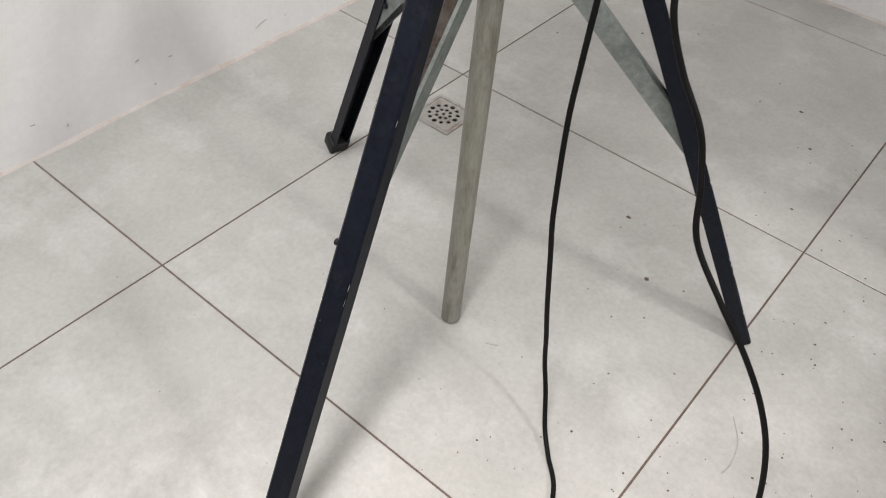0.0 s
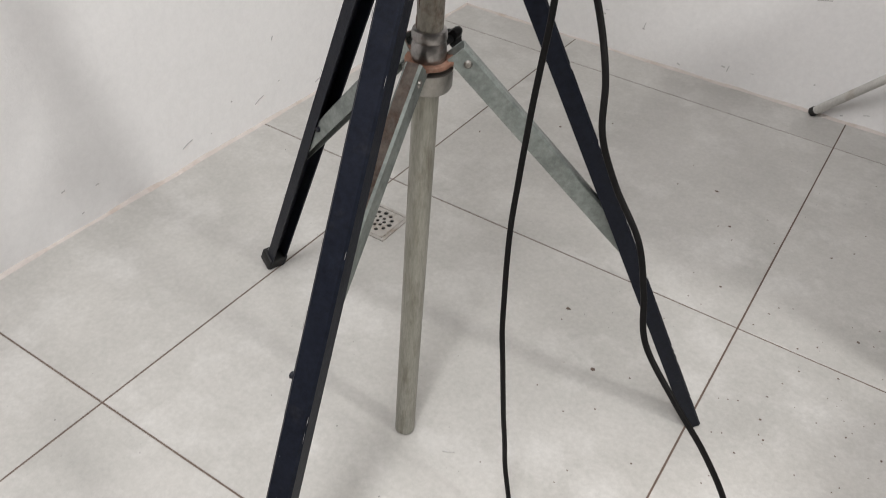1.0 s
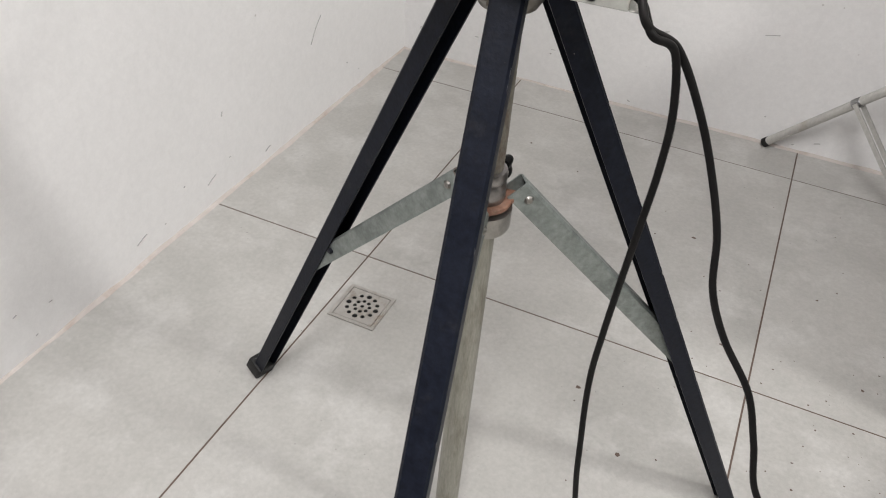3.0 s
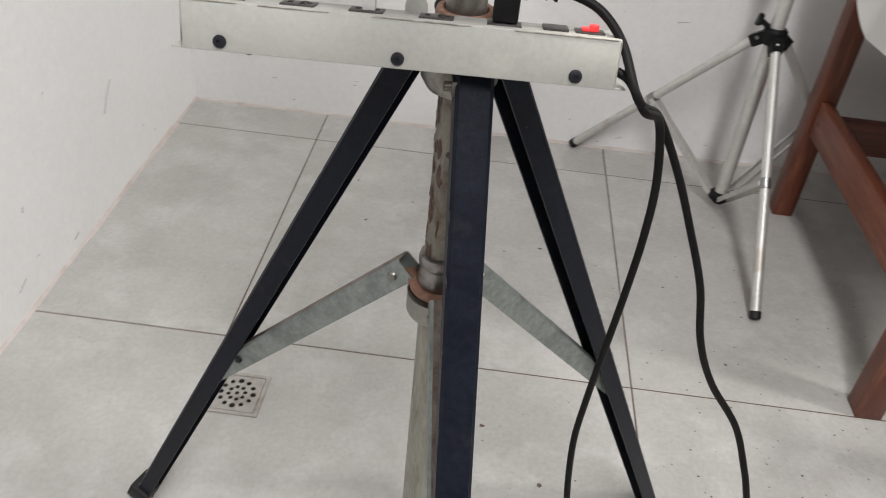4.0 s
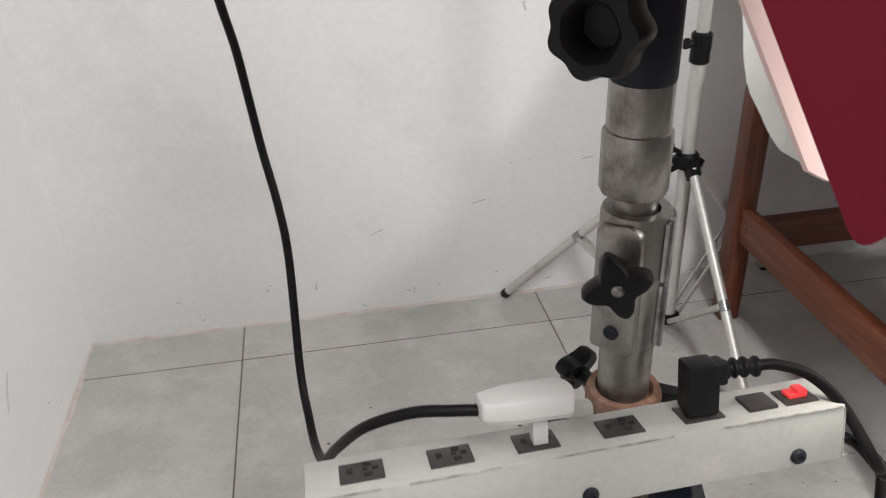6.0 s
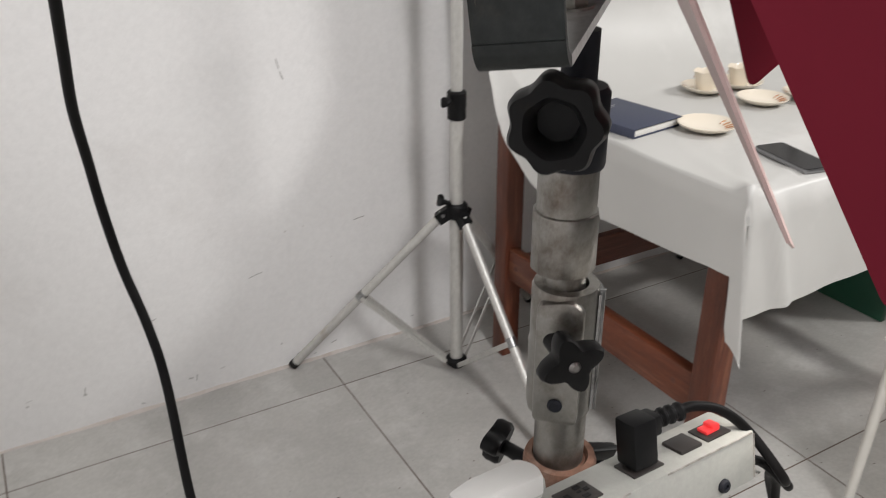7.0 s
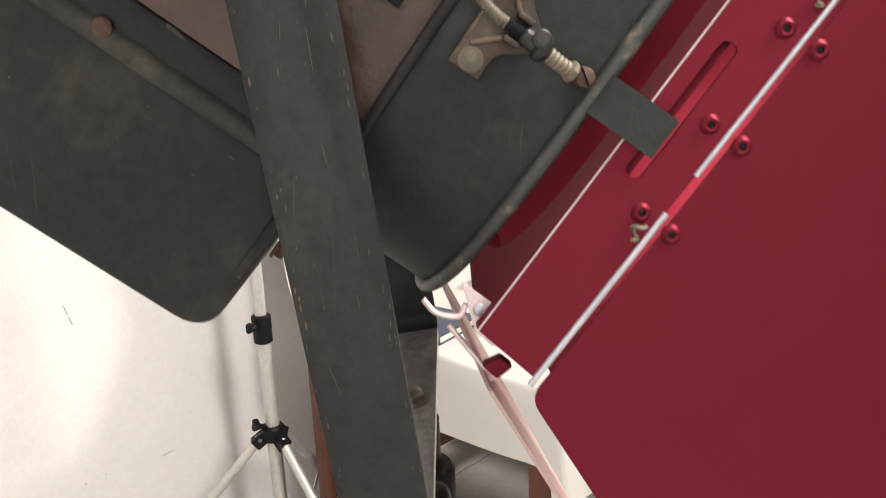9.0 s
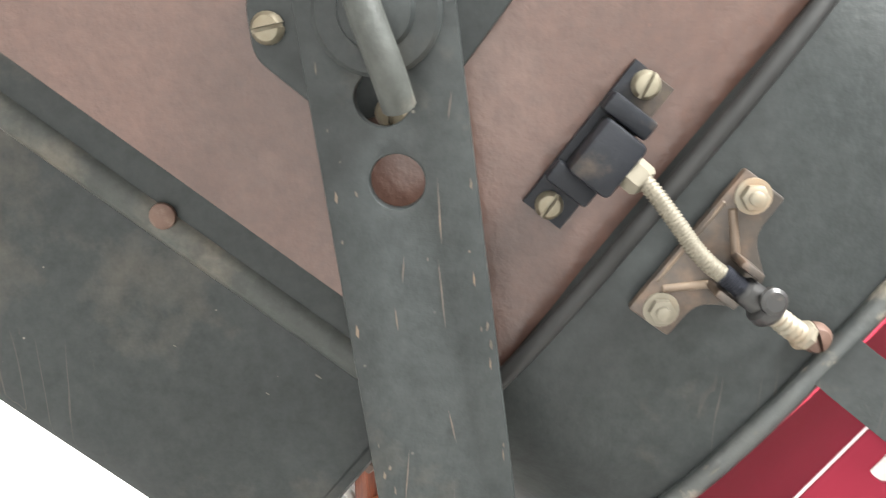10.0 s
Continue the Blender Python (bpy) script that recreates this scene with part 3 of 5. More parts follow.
for g, rf in ANG:
    ca, sa = math.cos(radians(g)), math.sin(radians(g))
    d = Vector((ca, sa, 0))
    side = Vector((-sa, ca, 0))
    to, ts, fo, fs, bz, br, bo = LEGS[g]
    top = Vector((CX, CY, 0.886)) + d * (0.050 + to) + side * ts
    foot = Vector((FX, FY, 0.006)) + d * (rf + fo) + side * fs
    up = d + Vector((0, 0, 0.45))
    leg = part("leg", sweep_section(channel(0.0290, 0.0235, 0.0025), foot, top + (top - foot).normalized() * 0.018, up), BLACK_PAINT, tripod, "navy-black painted steel channel leg", sharp=25)
    lug = Vector((CX, CY, 0.886)) + d * 0.034
    part("leg_hinge", merge(sweep_section([(-0.010, -0.006), (0.010, -0.006), (0.010, 0.006), (-0.010, 0.006)], lug - d * 0.010, lug + d * 0.014, (0, 0, 1)),
                            rod(lug + d * 0.008 - side * 0.016, lug + d * 0.008 + side * 0.016, 0.004)), STEEL, tripod)
    along = (top - foot).normalized()
    outn = (up - along * along.dot(up)).normalized()
    if g > 100:
        m = Matrix((outn.cross(along), outn, along)).transposed().to_4x4()
        m.translation = foot
        b = box(-0.019, 0.019, -0.027, 0.006, -0.004, 0.032, 0.003)
        b.transform(m)
        zmin = min(v.co.z for v in b.verts)
        bmesh.ops.translate(b, verts=b.verts, vec=(0, 0, 0.0005 - zmin))
        part("rubber_foot", b, RUBBER, leg, "square black rubber foot")
    # folded brace
    inner = Vector((CX, CY, bz)) + d * 0.044
    outer = Vector((CX, CY, bo)) + d * br + side * (fs + (ts - fs) * 0.45)
    upb = Vector((0, 0, 1))
    bm = sweep_section(channel(0.020, 0.0255, 0.0016), outer, inner - (outer - inner).normalized() * 0.006, upb)
    way = (inner - outer).normalized()
    for v in list(bm.verts):
        if (v.co - outer).dot(way) < 0.05:
            v.co += way * ((-0.0045 - outn.dot(v.co - foot)) / outn.dot(way))
    bm.normal_update()
    for f in bm.faces:
        f.material_index = 1 if g > 100 and f.normal.z > 0.6 else 0
    brace = part("brace", bm, [GALV, FLAKED], tripod, "folded galvanised sheet brace, rusty on top" if g > 100 else "folded galvanised sheet brace", sharp=25)
    part("rivet", merge(*[rod(inner - Vector((0, 0, 0.017)) + side * s * 0.0095, inner - Vector((0, 0, 0.017)) + side * s * 0.0125, 0.0052, 0.0040, 16, 0.0008) for s in (1, -1)]), STEEL, brace)
    part("pivot_bolt", rod(outer - side * 0.0138 - Vector((0, 0, 0.017)), outer + side * 0.0142 - Vector((0, 0, 0.017)), 0.0042, None, 14, 0.001), SCREW_BLACK, leg)
    rng = random.Random(int(g))
    bm = bmesh.new()
    edge = outn.cross(along)
    for k in range(26):
        q = foot.lerp(top, rng.uniform(0.05, 0.95)) + edge * rng.choice((-0.0137, 0.0137)) - outn * 0.0012
        ln, th = rng.uniform(0.0015, 0.009), rng.uniform(0.0004, 0.0010)
        p = [bm.verts.new(q + along * (ln * x) + outn.lerp(edge * (1 if (q - foot).dot(edge) > 0 else -1), 0.5) * 0.0012 + edge.cross(along) * (th * y)) for x, y in ((-1, -0.4), (0.3, -1), (1, 0.2), (-0.2, 1))]
        bm.faces.new(p)
    part("paint_chips", bm, SCUFF, leg, "pale chips along the painted edge", kind="stuff")
tripod.scale = (1, 1, 0.977)
# split clamp and spigot over the power strip
clamp = part("split_clamp", lathe([(0.0163, 0.968), (0.0198, 0.968), (0.0204, 0.972), (0.0204, 1.014), (0.0208, 1.0155), (0.0200, 1.018), (0.0200, 1.054), (0.0190, 1.0565), (0.0132, 1.0565), (0.0132, 1.045)], 32, pose(CX, CY + 0.007, 0), close=False), STEEL, tripod, "grey cast clamp with a split bright side")
nc = Vector((-0.70, -0.71, 0))
cb = Vector((CX, CY + 0.007, 0))
part("clamp_pad", plate(rounded([(-0.0135, -0.046), (0.0135, -0.046), (0.0135, 0.034), (0.006, 0.040), (-0.0135, 0.036)], 0.004), 0.008, (), 
     Matrix.Translation(cb + nc * 0.019 + Vector((0, 0, 1.015))) @ Matrix(((0.71, 0, -0.70), (-0.70, 0, -0.71), (0, 1, 0))).to_4x4(), 0.0015), STEEL, clamp)
sc = Vector((0.66, -0.75, 0))
part("split_lip", sweep_section([(-0.0015, 0), (0.0015, 0), (0.0015, 0.0035), (-0.0015, 0.0035)], cb + sc * 0.0195 + Vector((0, 0, 0.969)), cb + sc * 0.0195 + Vector((0, 0, 1.055)), sc), BARE, clamp)
part("bright_shell", merge(*[sweep_section([(0.0205 * math.cos(radians(a)), 0.0205 * math.sin(radians(a))) for a in range(-62, 20, 8)] + [(0.0218 * math.cos(radians(a)), 0.0218 * math.sin(radians(a))) for a in range(12, -64, -8)],
     cb + Vector((0, 0, z0)), cb + Vector((0, 0, z1)), (0, 1, 0)) for z0, z1 in ((0.971, 1.0125), (1.0155, 1.053))]), BARE, clamp, "bright scraped steel")
kn = Vector((-0.27, -0.96, 0.06))
kn.normalize()
kp = cb + nc * 0.026 + Vector((0.0, 0.0, 1.028))
part("star_knob", merge(lobed_knob(0.0195, 4, 0.43, 0.013, frame_along(kp + kn * 0.012, kp + kn * 0.03) @ Matrix.Rotation(0.35, 4, "Z"), 80, 0.0, 0.8), rod(kp - kn * 0.008, kp + kn * 0.013, 0.0065)), KNOB, clamp, "black four-lobed star knob")
part("knob_stud", lathe([(0.0035, 0), (0.0035, 0.001), (0.002, 0.0025)], 16, frame_along(kp + kn * 0.0245, kp + kn * 0.03)), DARK_STEEL, clamp)
part("clamp_bolt", lathe([(0.0045, 0), (0.0045, 0.002), (0.003, 0.0035)], 16, frame_along(cb + nc * 0.0225 + Vector((0, 0, 0.983)), cb + nc * 0.03 + Vector((0, 0, 0.983)))), SCREW_BLACK, clamp)
part("spigot_tube", lathe([(0.0126, 1.04), (0.0126, 1.075)], 24, pose(CX - 0.001, CY + 0.008, 0)), STEEL, tripod)
part("spigot_sleeve", lathe([(0.0128, 1.067), (0.0183, 1.067), (0.0190, 1.0685), (0.0190, 1.102), (0.0185, 1.1035), (0.0172, 1.104), (0.0172, 1.138), (0.016, 1.142), (0.012, 1.142)], 12, pose(CX - 0.003, CY + 0.008, 0, 0, 0, 8)), STEEL, tripod, "faceted worn grey steel sleeve")

# ---------------- stage lamp ----------------
AH = Vector((0.7003, -0.7138, 0))
NN = Vector((0.7138, 0.7003, 0))
PV = Vector((0.439, -0.545, 1.466)) - AH * 0.056
CT, ST = math.cos(radians(37.5)), math.sin(radians(37.5))
AX = AH * CT - Vector((0, 0, ST))
UP = AH * ST + Vector((0, 0, CT))
LM = Matrix((AX, NN, UP)).transposed().to_4x4()
LM.translation = PV


def lamp_at(a, s, u):
    return LM @ Vector((a, s, u))


def side_sheet(outline, s, thick, holes=(), bevel=0.0):
    """A sheet lying in the lamp's side plane at s."""
    bm = plate(outline, thick, holes, None, bevel)
    bm.transform(LM @ Matrix(((1, 0, 0, 0), (0, 0, -1, s), (0, 1, 0, 0), (0, 0, 0, 1))))
    return bm


def in_lamp(bm):
    bm.transform(LM)
    return bm


lamp = thing("stage_lamp", PV, "dark slate and brown stage lamp with maroon barn doors, lit", "lamp")
# yoke: one bent strap
YD = Vector((AH.x * -0.113, AH.y * -0.113, 0.9936))
YX = AH * 0.9936 + Vector((0, 0, 0.113))
YM = Matrix((YX, NN, YD)).transposed().to_4x4()
YM.translation = Vector((0.439, -0.545, 1.466)) - AH * 0.0425
HW, YB, SA, TH = 0.0178, -0.263, 0.1150, 0.0045


def arm(s):
    line = rounded([(-HW, YB + 0.010), (HW, YB + 0.010), (HW, 0.024), (0.010, 0.034), (-0.011, 0.034), (-HW - 0.0022, 0.024)], [0, 0, 0.008, 0.006, 0.006, 0.008])
    bm = plate(line, TH, [ring_of(-0.0020, -0.0198, 0.0068, 28), ring_of(-0.0014, -0.0400, 0.0068, 28)], None, 0.0006)
    bm.transform(YM @ Matrix(((1, 0, 0, 0), (0, 0, -1, s), (0, 1, 0, 0), (0, 0, 0, 1))))
    return bm


yoke = part("yoke_arm", arm(-SA), LAMP_DARK, lamp, "scratched dark slate steel yoke strap")
part("yoke_arm", arm(SA), LAMP_DARK, lamp, "scratched dark slate steel yoke strap")
bend = []
for q in range(0, 7):
    bend.append((-SA + 0.010 - 0.010 * math.cos(radians(15 * q)), YB + 0.010 - 0.010 * math.sin(radians(15 * q))))
line = bend + [(-x, z) for x, z in reversed(bend)]
bm = bmesh.new()
rows = []
for (s, z), nx in zip(line, range(len(line))):
    a = line[max(nx - 1, 0)]
    b = line[min(nx + 1, len(line) - 1)]
    t = Vector((b[0] - a[0], b[1] - a[1])).normalized()
    o = Vector((t.y, -t.x)) * -TH / 2
    rows.append([bm.verts.new((x, s + sg * o.x, z + sg * o.y)) for x, sg in ((-HW, 1), (HW, 1), (HW, -1), (-HW, -1))])
for p, q in zip(rows, rows[1:]):
    for k in range(4):
        bm.faces.new((p[k], p[(k + 1) % 4], q[(k + 1) % 4], q[k]))
bm.faces.new(rows[0])
bm.faces.new(rows[-1][::-1])
bmesh.ops.recalc_face_normals(bm, faces=bm.faces)
for f in bm.faces:
    f.material_index = 1 if abs(f.calc_center_median().y) > SA - 0.013 else 0
bm.transform(YM)
part("yoke_bridge", bm, [BRIDGE, LAMP_DARK], yoke, "worn bare grey strap bottom")
part("yoke_bolt", hex_bolt(YM @ Vector((0.004, 0, YB + TH / 2)), YD, 0.008, 0.006), STEEL, yoke, "worn steel bolt head")
part("receiver", merge(lathe([(0.0165, 1.128), (0.0170, 1.130), (0.0170, 1.168), (0.0150, 1.171)], 28, pose(0.434, -0.545, 0)),
                       lathe([(0.0095, 1.172), (0.0095, 1.199)], 24, pose(0.434, -0.545, 0))), SCREW_BLACK, lamp, "dark steel spigot receiver")
hp = Vector((0.439, -0.545, 1.164)) - AH * 0.007
part("clamp_handle", merge(lobed_knob(0.0245, 7, 0.13, 0.020, frame_along(hp - NN * 0.040, hp - NN * 0.07), 96, 0.014), rod(hp - NN * 0.010, hp - NN * 0.045, 0.009)), KNOB, lamp, "large black lobed clamp handle")
# worn spots along the edges of the strap
rng = random.Random(21)
bm = bmesh.new()
for k in range(60):
    x = rng.choice((-1, 1)) * (HW - abs(rng.gauss(0, 0.0018)) - 0.0006) if k < 46 else rng.uniform(-HW, HW) * 0.9
    z = rng.uniform(YB + 0.02, 0.022) if k < 46 else rng.uniform(-0.20, 0.0)
    ln, th = rng.uniform(0.0004, 0.0022 if k < 46 else 0.0010), rng.uniform(0.0002, 0.0005)
    if k > 50:
        th, ln = 0.00022, rng.uniform(0.003, 0.010)
    lean = rng.uniform(-0.3, 0.3)
    q = [bm.verts.new(YM @ Vector((x + th * a + lean * ln * b * (k > 45), -SA - TH / 2 - 0.0002, z + ln * b))) for a, b in ((-1, -0.4), (0.2, -1), (1, 0.1), (0.1, 1))]
    bm.faces.new(q)
part("strap_wear", bm, GREASE, yoke, "brown worn spots and scratches", kind="stuff")
bm = bmesh.new()
for k in range(26):
    a, u = (rng.uniform(-0.16, 0.08), -0.0655 - abs(rng.gauss(0, 0.002))) if k < 14 else (rng.uniform(-0.15, 0.085), rng.uniform(-0.165, -0.09))
    s_ = -0.0762 if k < 14 else -0.0722
    r = rng.uniform(0.0006, 0.0022) if k < 14 else rng.uniform(0.0003, 0.0009)
    bm.faces.new([bm.verts.new(lamp_at(a + r * rng.uniform(0.6, 2.2) * math.cos(t), s_, u + r * rng.uniform(0.3, 0.8) * math.sin(t))) for t in (0.2, 1.4, 2.5, 3.8, 5.1)])
wear = bm
# rear box
tray_out = rounded([(-0.17, -0.174), (0.086, -0.174), (0.089, -0.062), (-0.17, -0.062)], [0.02, 0.016, 0.004, 0.004], 6)
tb = plate(tray_out, 0.144, (), None, 0.006)
tb.transform(LM @ Matrix(((1, 0, 0, 0), (0, 0, -1, 0), (0, 1, 0, 0), (0, 0, 0, 1))))
tray = part("lower_box", tb, LAMP_DARK, lamp, "dark slate sheet-steel lower box")
part("box_wear", wear, CHIP, tray, "dull chips and flecks on the paint", kind="stuff")
for s in (-1, 1):
    part("box_flange", in_lamp(box(-0.168, 0.080, s * 0.0735 - 0.0025, s * 0.0735 + 0.0025, -0.080, -0.0655, 0.0015, 2)), LAMP_DARK, tray)
    part("box_seam", hose([lamp_at(a, s * 0.0715, -0.0845) for a in (-0.168, -0.05, 0.080)], 0.0062, 16), DUSTY_SLATE, tray)
    part("box_rivet", lathe([(0.0042, 0), (0.0040, 0.0012), (0.0025, 0.0022)], 18, frame_along(lamp_at(-0.012, s * 0.0768, -0.0815), lamp_at(-0.012, s * 0.09, -0.0815))), DARK_RUST, tray, "brown tarnished rivet")
part("box_front_bolt", merge(hex_bolt(lamp_at(0.089, -0.04, -0.128), AX, 0.006, 0.006), hex_bolt(lamp_at(0.089, -0.028, -0.134), AX, 0.005, 0.006)), DARK_RUST, tray, "rusty bolts")
# brown housing with a vaulted top
vault = [(-0.098, -0.061), (-0.098, 0.075)] + [(-0.098 * math.cos(radians(a)), 0.075 + 0.062 * math.sin(radians(a))) for a in range(10, 180, 10)] + [(0.098, 0.075), (0.098, -0.061)]
bm = bmesh.new()
r0 = [bm.verts.new((-0.165, s, u)) for s, u in vault]
r1 = [bm.verts.new((0.092, s, u)) for s, u in vault]
for k in range(len(vault)):
    q = (k + 1) % len(vault)
    bm.faces.new((r0[k], r0[q], r1[q], r1[k]))
bm.faces.new(r0)
bm.faces.new(r1[::-1])
bmesh.ops.recalc_face_normals(bm, faces=bm.faces)
housing = part("housing", in_lamp(bm), LAMP_BROWN, lamp, "brown enamelled housing with orange-peel finish", sharp=25)


def squarish(hw, hu, cu, a, n=72, p=3.0):
    out = []
    for k in range(n):
        t = 2 * math.pi * k / n
        c, s = math.cos(t), math.sin(t)
        out.append(Vector((a, hw * math.copysign(abs(c) ** (2 / p), c), cu + hu * math.copysign(abs(s) ** (2 / p), s))))
    return out


def shell(loops, close=False):
    bm = bmesh.new()
    rows = [[bm.verts.new(v) for v in loop] for loop in loops]
    for p, q in zip(rows, rows[1:]):
        for k in range(len(p)):
            bm.faces.new((p[k], p[(k + 1) % len(p)], q[(k + 1) % len(p)], q[k]))
    if close:
        bm.faces.new(rows[0])
        bm.faces.new(rows[-1][::-1])
    bmesh.ops.recalc_face_normals(bm, faces=bm.faces)
    return in_lamp(bm)


UC = 0.016
nose = part("nose", shell([squarish(0.085, 0.108, UC, 0.0915), squarish(0.0985, 0.116, UC, 0.0915), squarish(0.1065, 0.1225, UC, 0.0945), squarish(0.1065, 0.1225, UC, 0.156), squarish(0.101, 0.117, UC, 0.156), squarish(0.101, 0.117, UC, 0.10), squarish(0.085, 0.105, UC, 0.10)]), LAMP_DARK, lamp, "dark slate lens nose", sharp=30)
loop = squarish(0.1070, 0.1230, UC, 0.0935)
part("nose_trim", hose([LM @ v for v in loop + loop[:1]], 0.0026, 10, 1), RUBBER, nose, "round black trim")
loop = squarish(0.1078, 0.1238, UC, 0.1545)
RIM = material("scuffed_rim", (0.022, 0.026, 0.027), (0.036, 0.038, 0.036), 0.45, scale=30, stain=(0.22, 0.19, 0.15), stain_scale=60, stain_amount=0.12, bump=0.4, bump_scale=120)
part("nose_rim", hose([LM @ v for v in loop + loop[:1]], 0.0032, 10, 1), RIM, nose, "scuffed rolled rim")
bm = bmesh.new()
rng = random.Random(4)
for k in range(90):
    t = rng.uniform(0, 72)
    v = loop[int(t) % 72].lerp(loop[(int(t) + 1) % 72], t % 1)
    out = Vector((0, v.y, (v.z - UC) * 0.8)).normalized()
    along = (loop[(int(t) + 1) % 72] - loop[int(t) % 72]).normalized()
    ln, th, da = rng.uniform(0.0004, 0.0028), rng.uniform(0.0002, 0.0004), radians(rng.uniform(20, 125))
    q = v + 0.00385 * (math.cos(da) * out + math.sin(da) * Vector((-1, 0, 0)))
    w = (math.cos(da) * Vector((-1, 0, 0)) - math.sin(da) * out)
    bm.faces.new([bm.verts.new(LM @ (q + along * (ln * a) + w * (th * b))) for a, b in ((-1, -0.3), (0.1, -1), (1, 0.2), (-0.2, 1))])
part("rim_wear", bm, CHIP, nose, "dull flaked paint along the rim", kind="stuff")
part("lens", shell([squarish(0.0, 0.0, UC, 0.128), squarish(0.05, 0.058, UC, 0.127), squarish(0.1005, 0.1165, UC, 0.122)]), LENS, lamp, "glowing lens glass")
# pivot boss, plate and lever
for s in (-1, 1):
    part("pivot_plate", side_sheet(rounded([(-0.020, -0.010), (-0.010, -0.021), (0.018, -0.022), (0.034, 0.000), (0.034, 0.034), (-0.018, 0.02)], 0.004), s * 0.1005, 0.005, (), 0.001), LAMP_DARK, housing)
part("pivot_boss", lathe([(0.0150, 0), (0.0150, 0.003), (0.0140, 0.0042), (0.0090, 0.0044), (0.0082, 0.007), (0.006, 0.008)], 36, frame_along(YM @ Vector((0, -SA - TH / 2, 0.0)), YM @ Vector((0, -SA - 0.02, 0.0)))), LAMP_DARK, lamp)
part("lever", hose([YM @ Vector(v) for v in ((-0.0045, -0.124, 0.014), (-0.0015, -0.128, 0.000), (0.0015, -0.128, -0.013), (0.0025, -0.124, -0.0215))], 0.0041, 14), DUSTY_SLATE, lamp, "worn steel tightening lever")
for (a, u), turn in (((-0.0107, -0.0126), 0.2), ((0.0262, -0.0109), 1.6)):
    part("plate_screw", slotted_screw(lamp_at(a, -0.103, u), -NN, 0.0042, 0.0035, turn), BRASS, housing, "brass slotted screw")
# cable clamp on the brown side
clip = part("clip_plate", side_sheet([(0.0670, -0.0092), (0.0793, -0.0092), (0.0793, 0.0360), (0.0670, 0.0360)], -0.1000, 0.003, (), 0.0005), CLIP_BLACK, lamp, "blackened clip plate")
for u, t in ((-0.0057, 0.95), (0.0326, 1.1)):
    part("clip_screw", slotted_screw(lamp_at(0.0728, -0.1015, u), -NN, 0.0037, 0.0033, t), BRASS, clip, "brass slotted screw")
part("clip_rib", in_lamp(box(0.0670, 0.0805, -0.1085, -0.1015, 0.0215, 0.0270, 0.001)), CLIP_BLACK, clip)
part("clip_rib", in_lamp(box(0.0670, 0.0800, -0.1065, -0.1015, -0.0005, 0.0055, 0.001)), CLIP_BLACK, clip)
part("clip_block", in_lamp(box(0.0690, 0.0815, -0.1135, -0.1015, 0.0050, 0.0210, 0.0015)), CLIP_BLACK, clip)
spring_line = [(0.0845, -0.1105, 0.0145), (0.0900, -0.1130, 0.0133), (0.0950, -0.1150, 0.0119), (0.1000, -0.1165, 0.0104), (0.1043, -0.1175, 0.0091), (0.1100, -0.1180, 0.0082), (0.1150, -0.1180, 0.0082)]
part("flex_conduit", hose([lamp_at(*p) for p in spring_line], 0.0020, 12, 22, 0.00032, 2), ZINC, lamp, "ribbed zinc conduit")
part("conduit_spring", hose([lamp_at(a, -0.1180, 0.0084) for a in (0.1135, 0.1155, 0.1175, 0.1195)], 0.0022, 12, 5, 0.0005, 1), SCREW_BLACK, lamp, "dark coil spring")
part("conduit_nut", lathe([(0.0040, 0), (0.0044, 0.0008), (0.0044, 0.0045), (0.0036, 0.0055)], 6, frame_along(lamp_at(0.0815, -0.1085, 0.0140), lamp_at(0.0900, -0.1125, 0.0135))), ZINC, lamp)
tee = part("tee_bracket", merge(side_sheet(rounded([(0.1043, -0.0136), (0.1170, -0.0133), (0.1170, -0.002), (0.1265, 0.004), (0.1265, 0.013), (0.1165, 0.020), (0.1160, 0.0314), (0.1036, 0.0314)], [0.001, 0.001, 0.004, 0.002, 0.002, 0.004, 0.001, 0.001]), -0.1088, 0.003, (), 0.0005),
                                in_lamp(box(0.1150, 0.1215, -0.1200, -0.109, 0.0030, 0.0052, 0.0008)), in_lamp(box(0.1150, 0.1215, -0.1200, -0.109, 0.0122, 0.0144, 0.0008))), TEE, lamp, "greasy slate tee bracket with rusty edges")
for p, q in (((0.1075, -0.0045), (0.1160, 0.0040)), ((0.1075, 0.0220), (0.1160, 0.0135)), ((0.1052, -0.0040), (0.1048, 0.0222))):
    part("tee_rib", rod(lamp_at(p[0], -0.1100, p[1]), lamp_at(q[0], -0.1104, q[1]), 0.0012 if p[0] > 0.106 else 0.0006, None, 10, 0.0004), TEE_RIB, tee, "rubbed tan pressed rib")
for a, u in ((0.1108, -0.0087), (0.1093, 0.0272)):
    part("tee_bolt", hex_bolt(lamp_at(a, -0.1103, u), -NN, 0.0034, 0.0034), ZINC, tee, "zinc hex nut with washer")
part("swivel", merge(rod(lamp_at(0.1195, -0.1175, 0.0084), lamp_at(0.1300, -0.1165, 0.0084), 0.0036, None, 18, 0.001), lathe([(0.0036, 0), (0.0050, 0.0010), (0.0052, 0.0034), (0.0042, 0.0050), (0.0030, 0.0056)], 20, frame_along(lamp_at(0.1255, -0.1172, 0.0084), lamp_at(0.14, -0.116, 0.0084))),
                     lathe([(0.0030, 0), (0.0034, 0.0006), (0.0034, 0.0018), (0.0024, 0.0026)], 14, frame_along(lamp_at(0.1262, -0.1205, 0.0105), lamp_at(0.1262, -0.13, 0.0125)))), KNUCKLE, lamp, "worn black swivel knuckle")
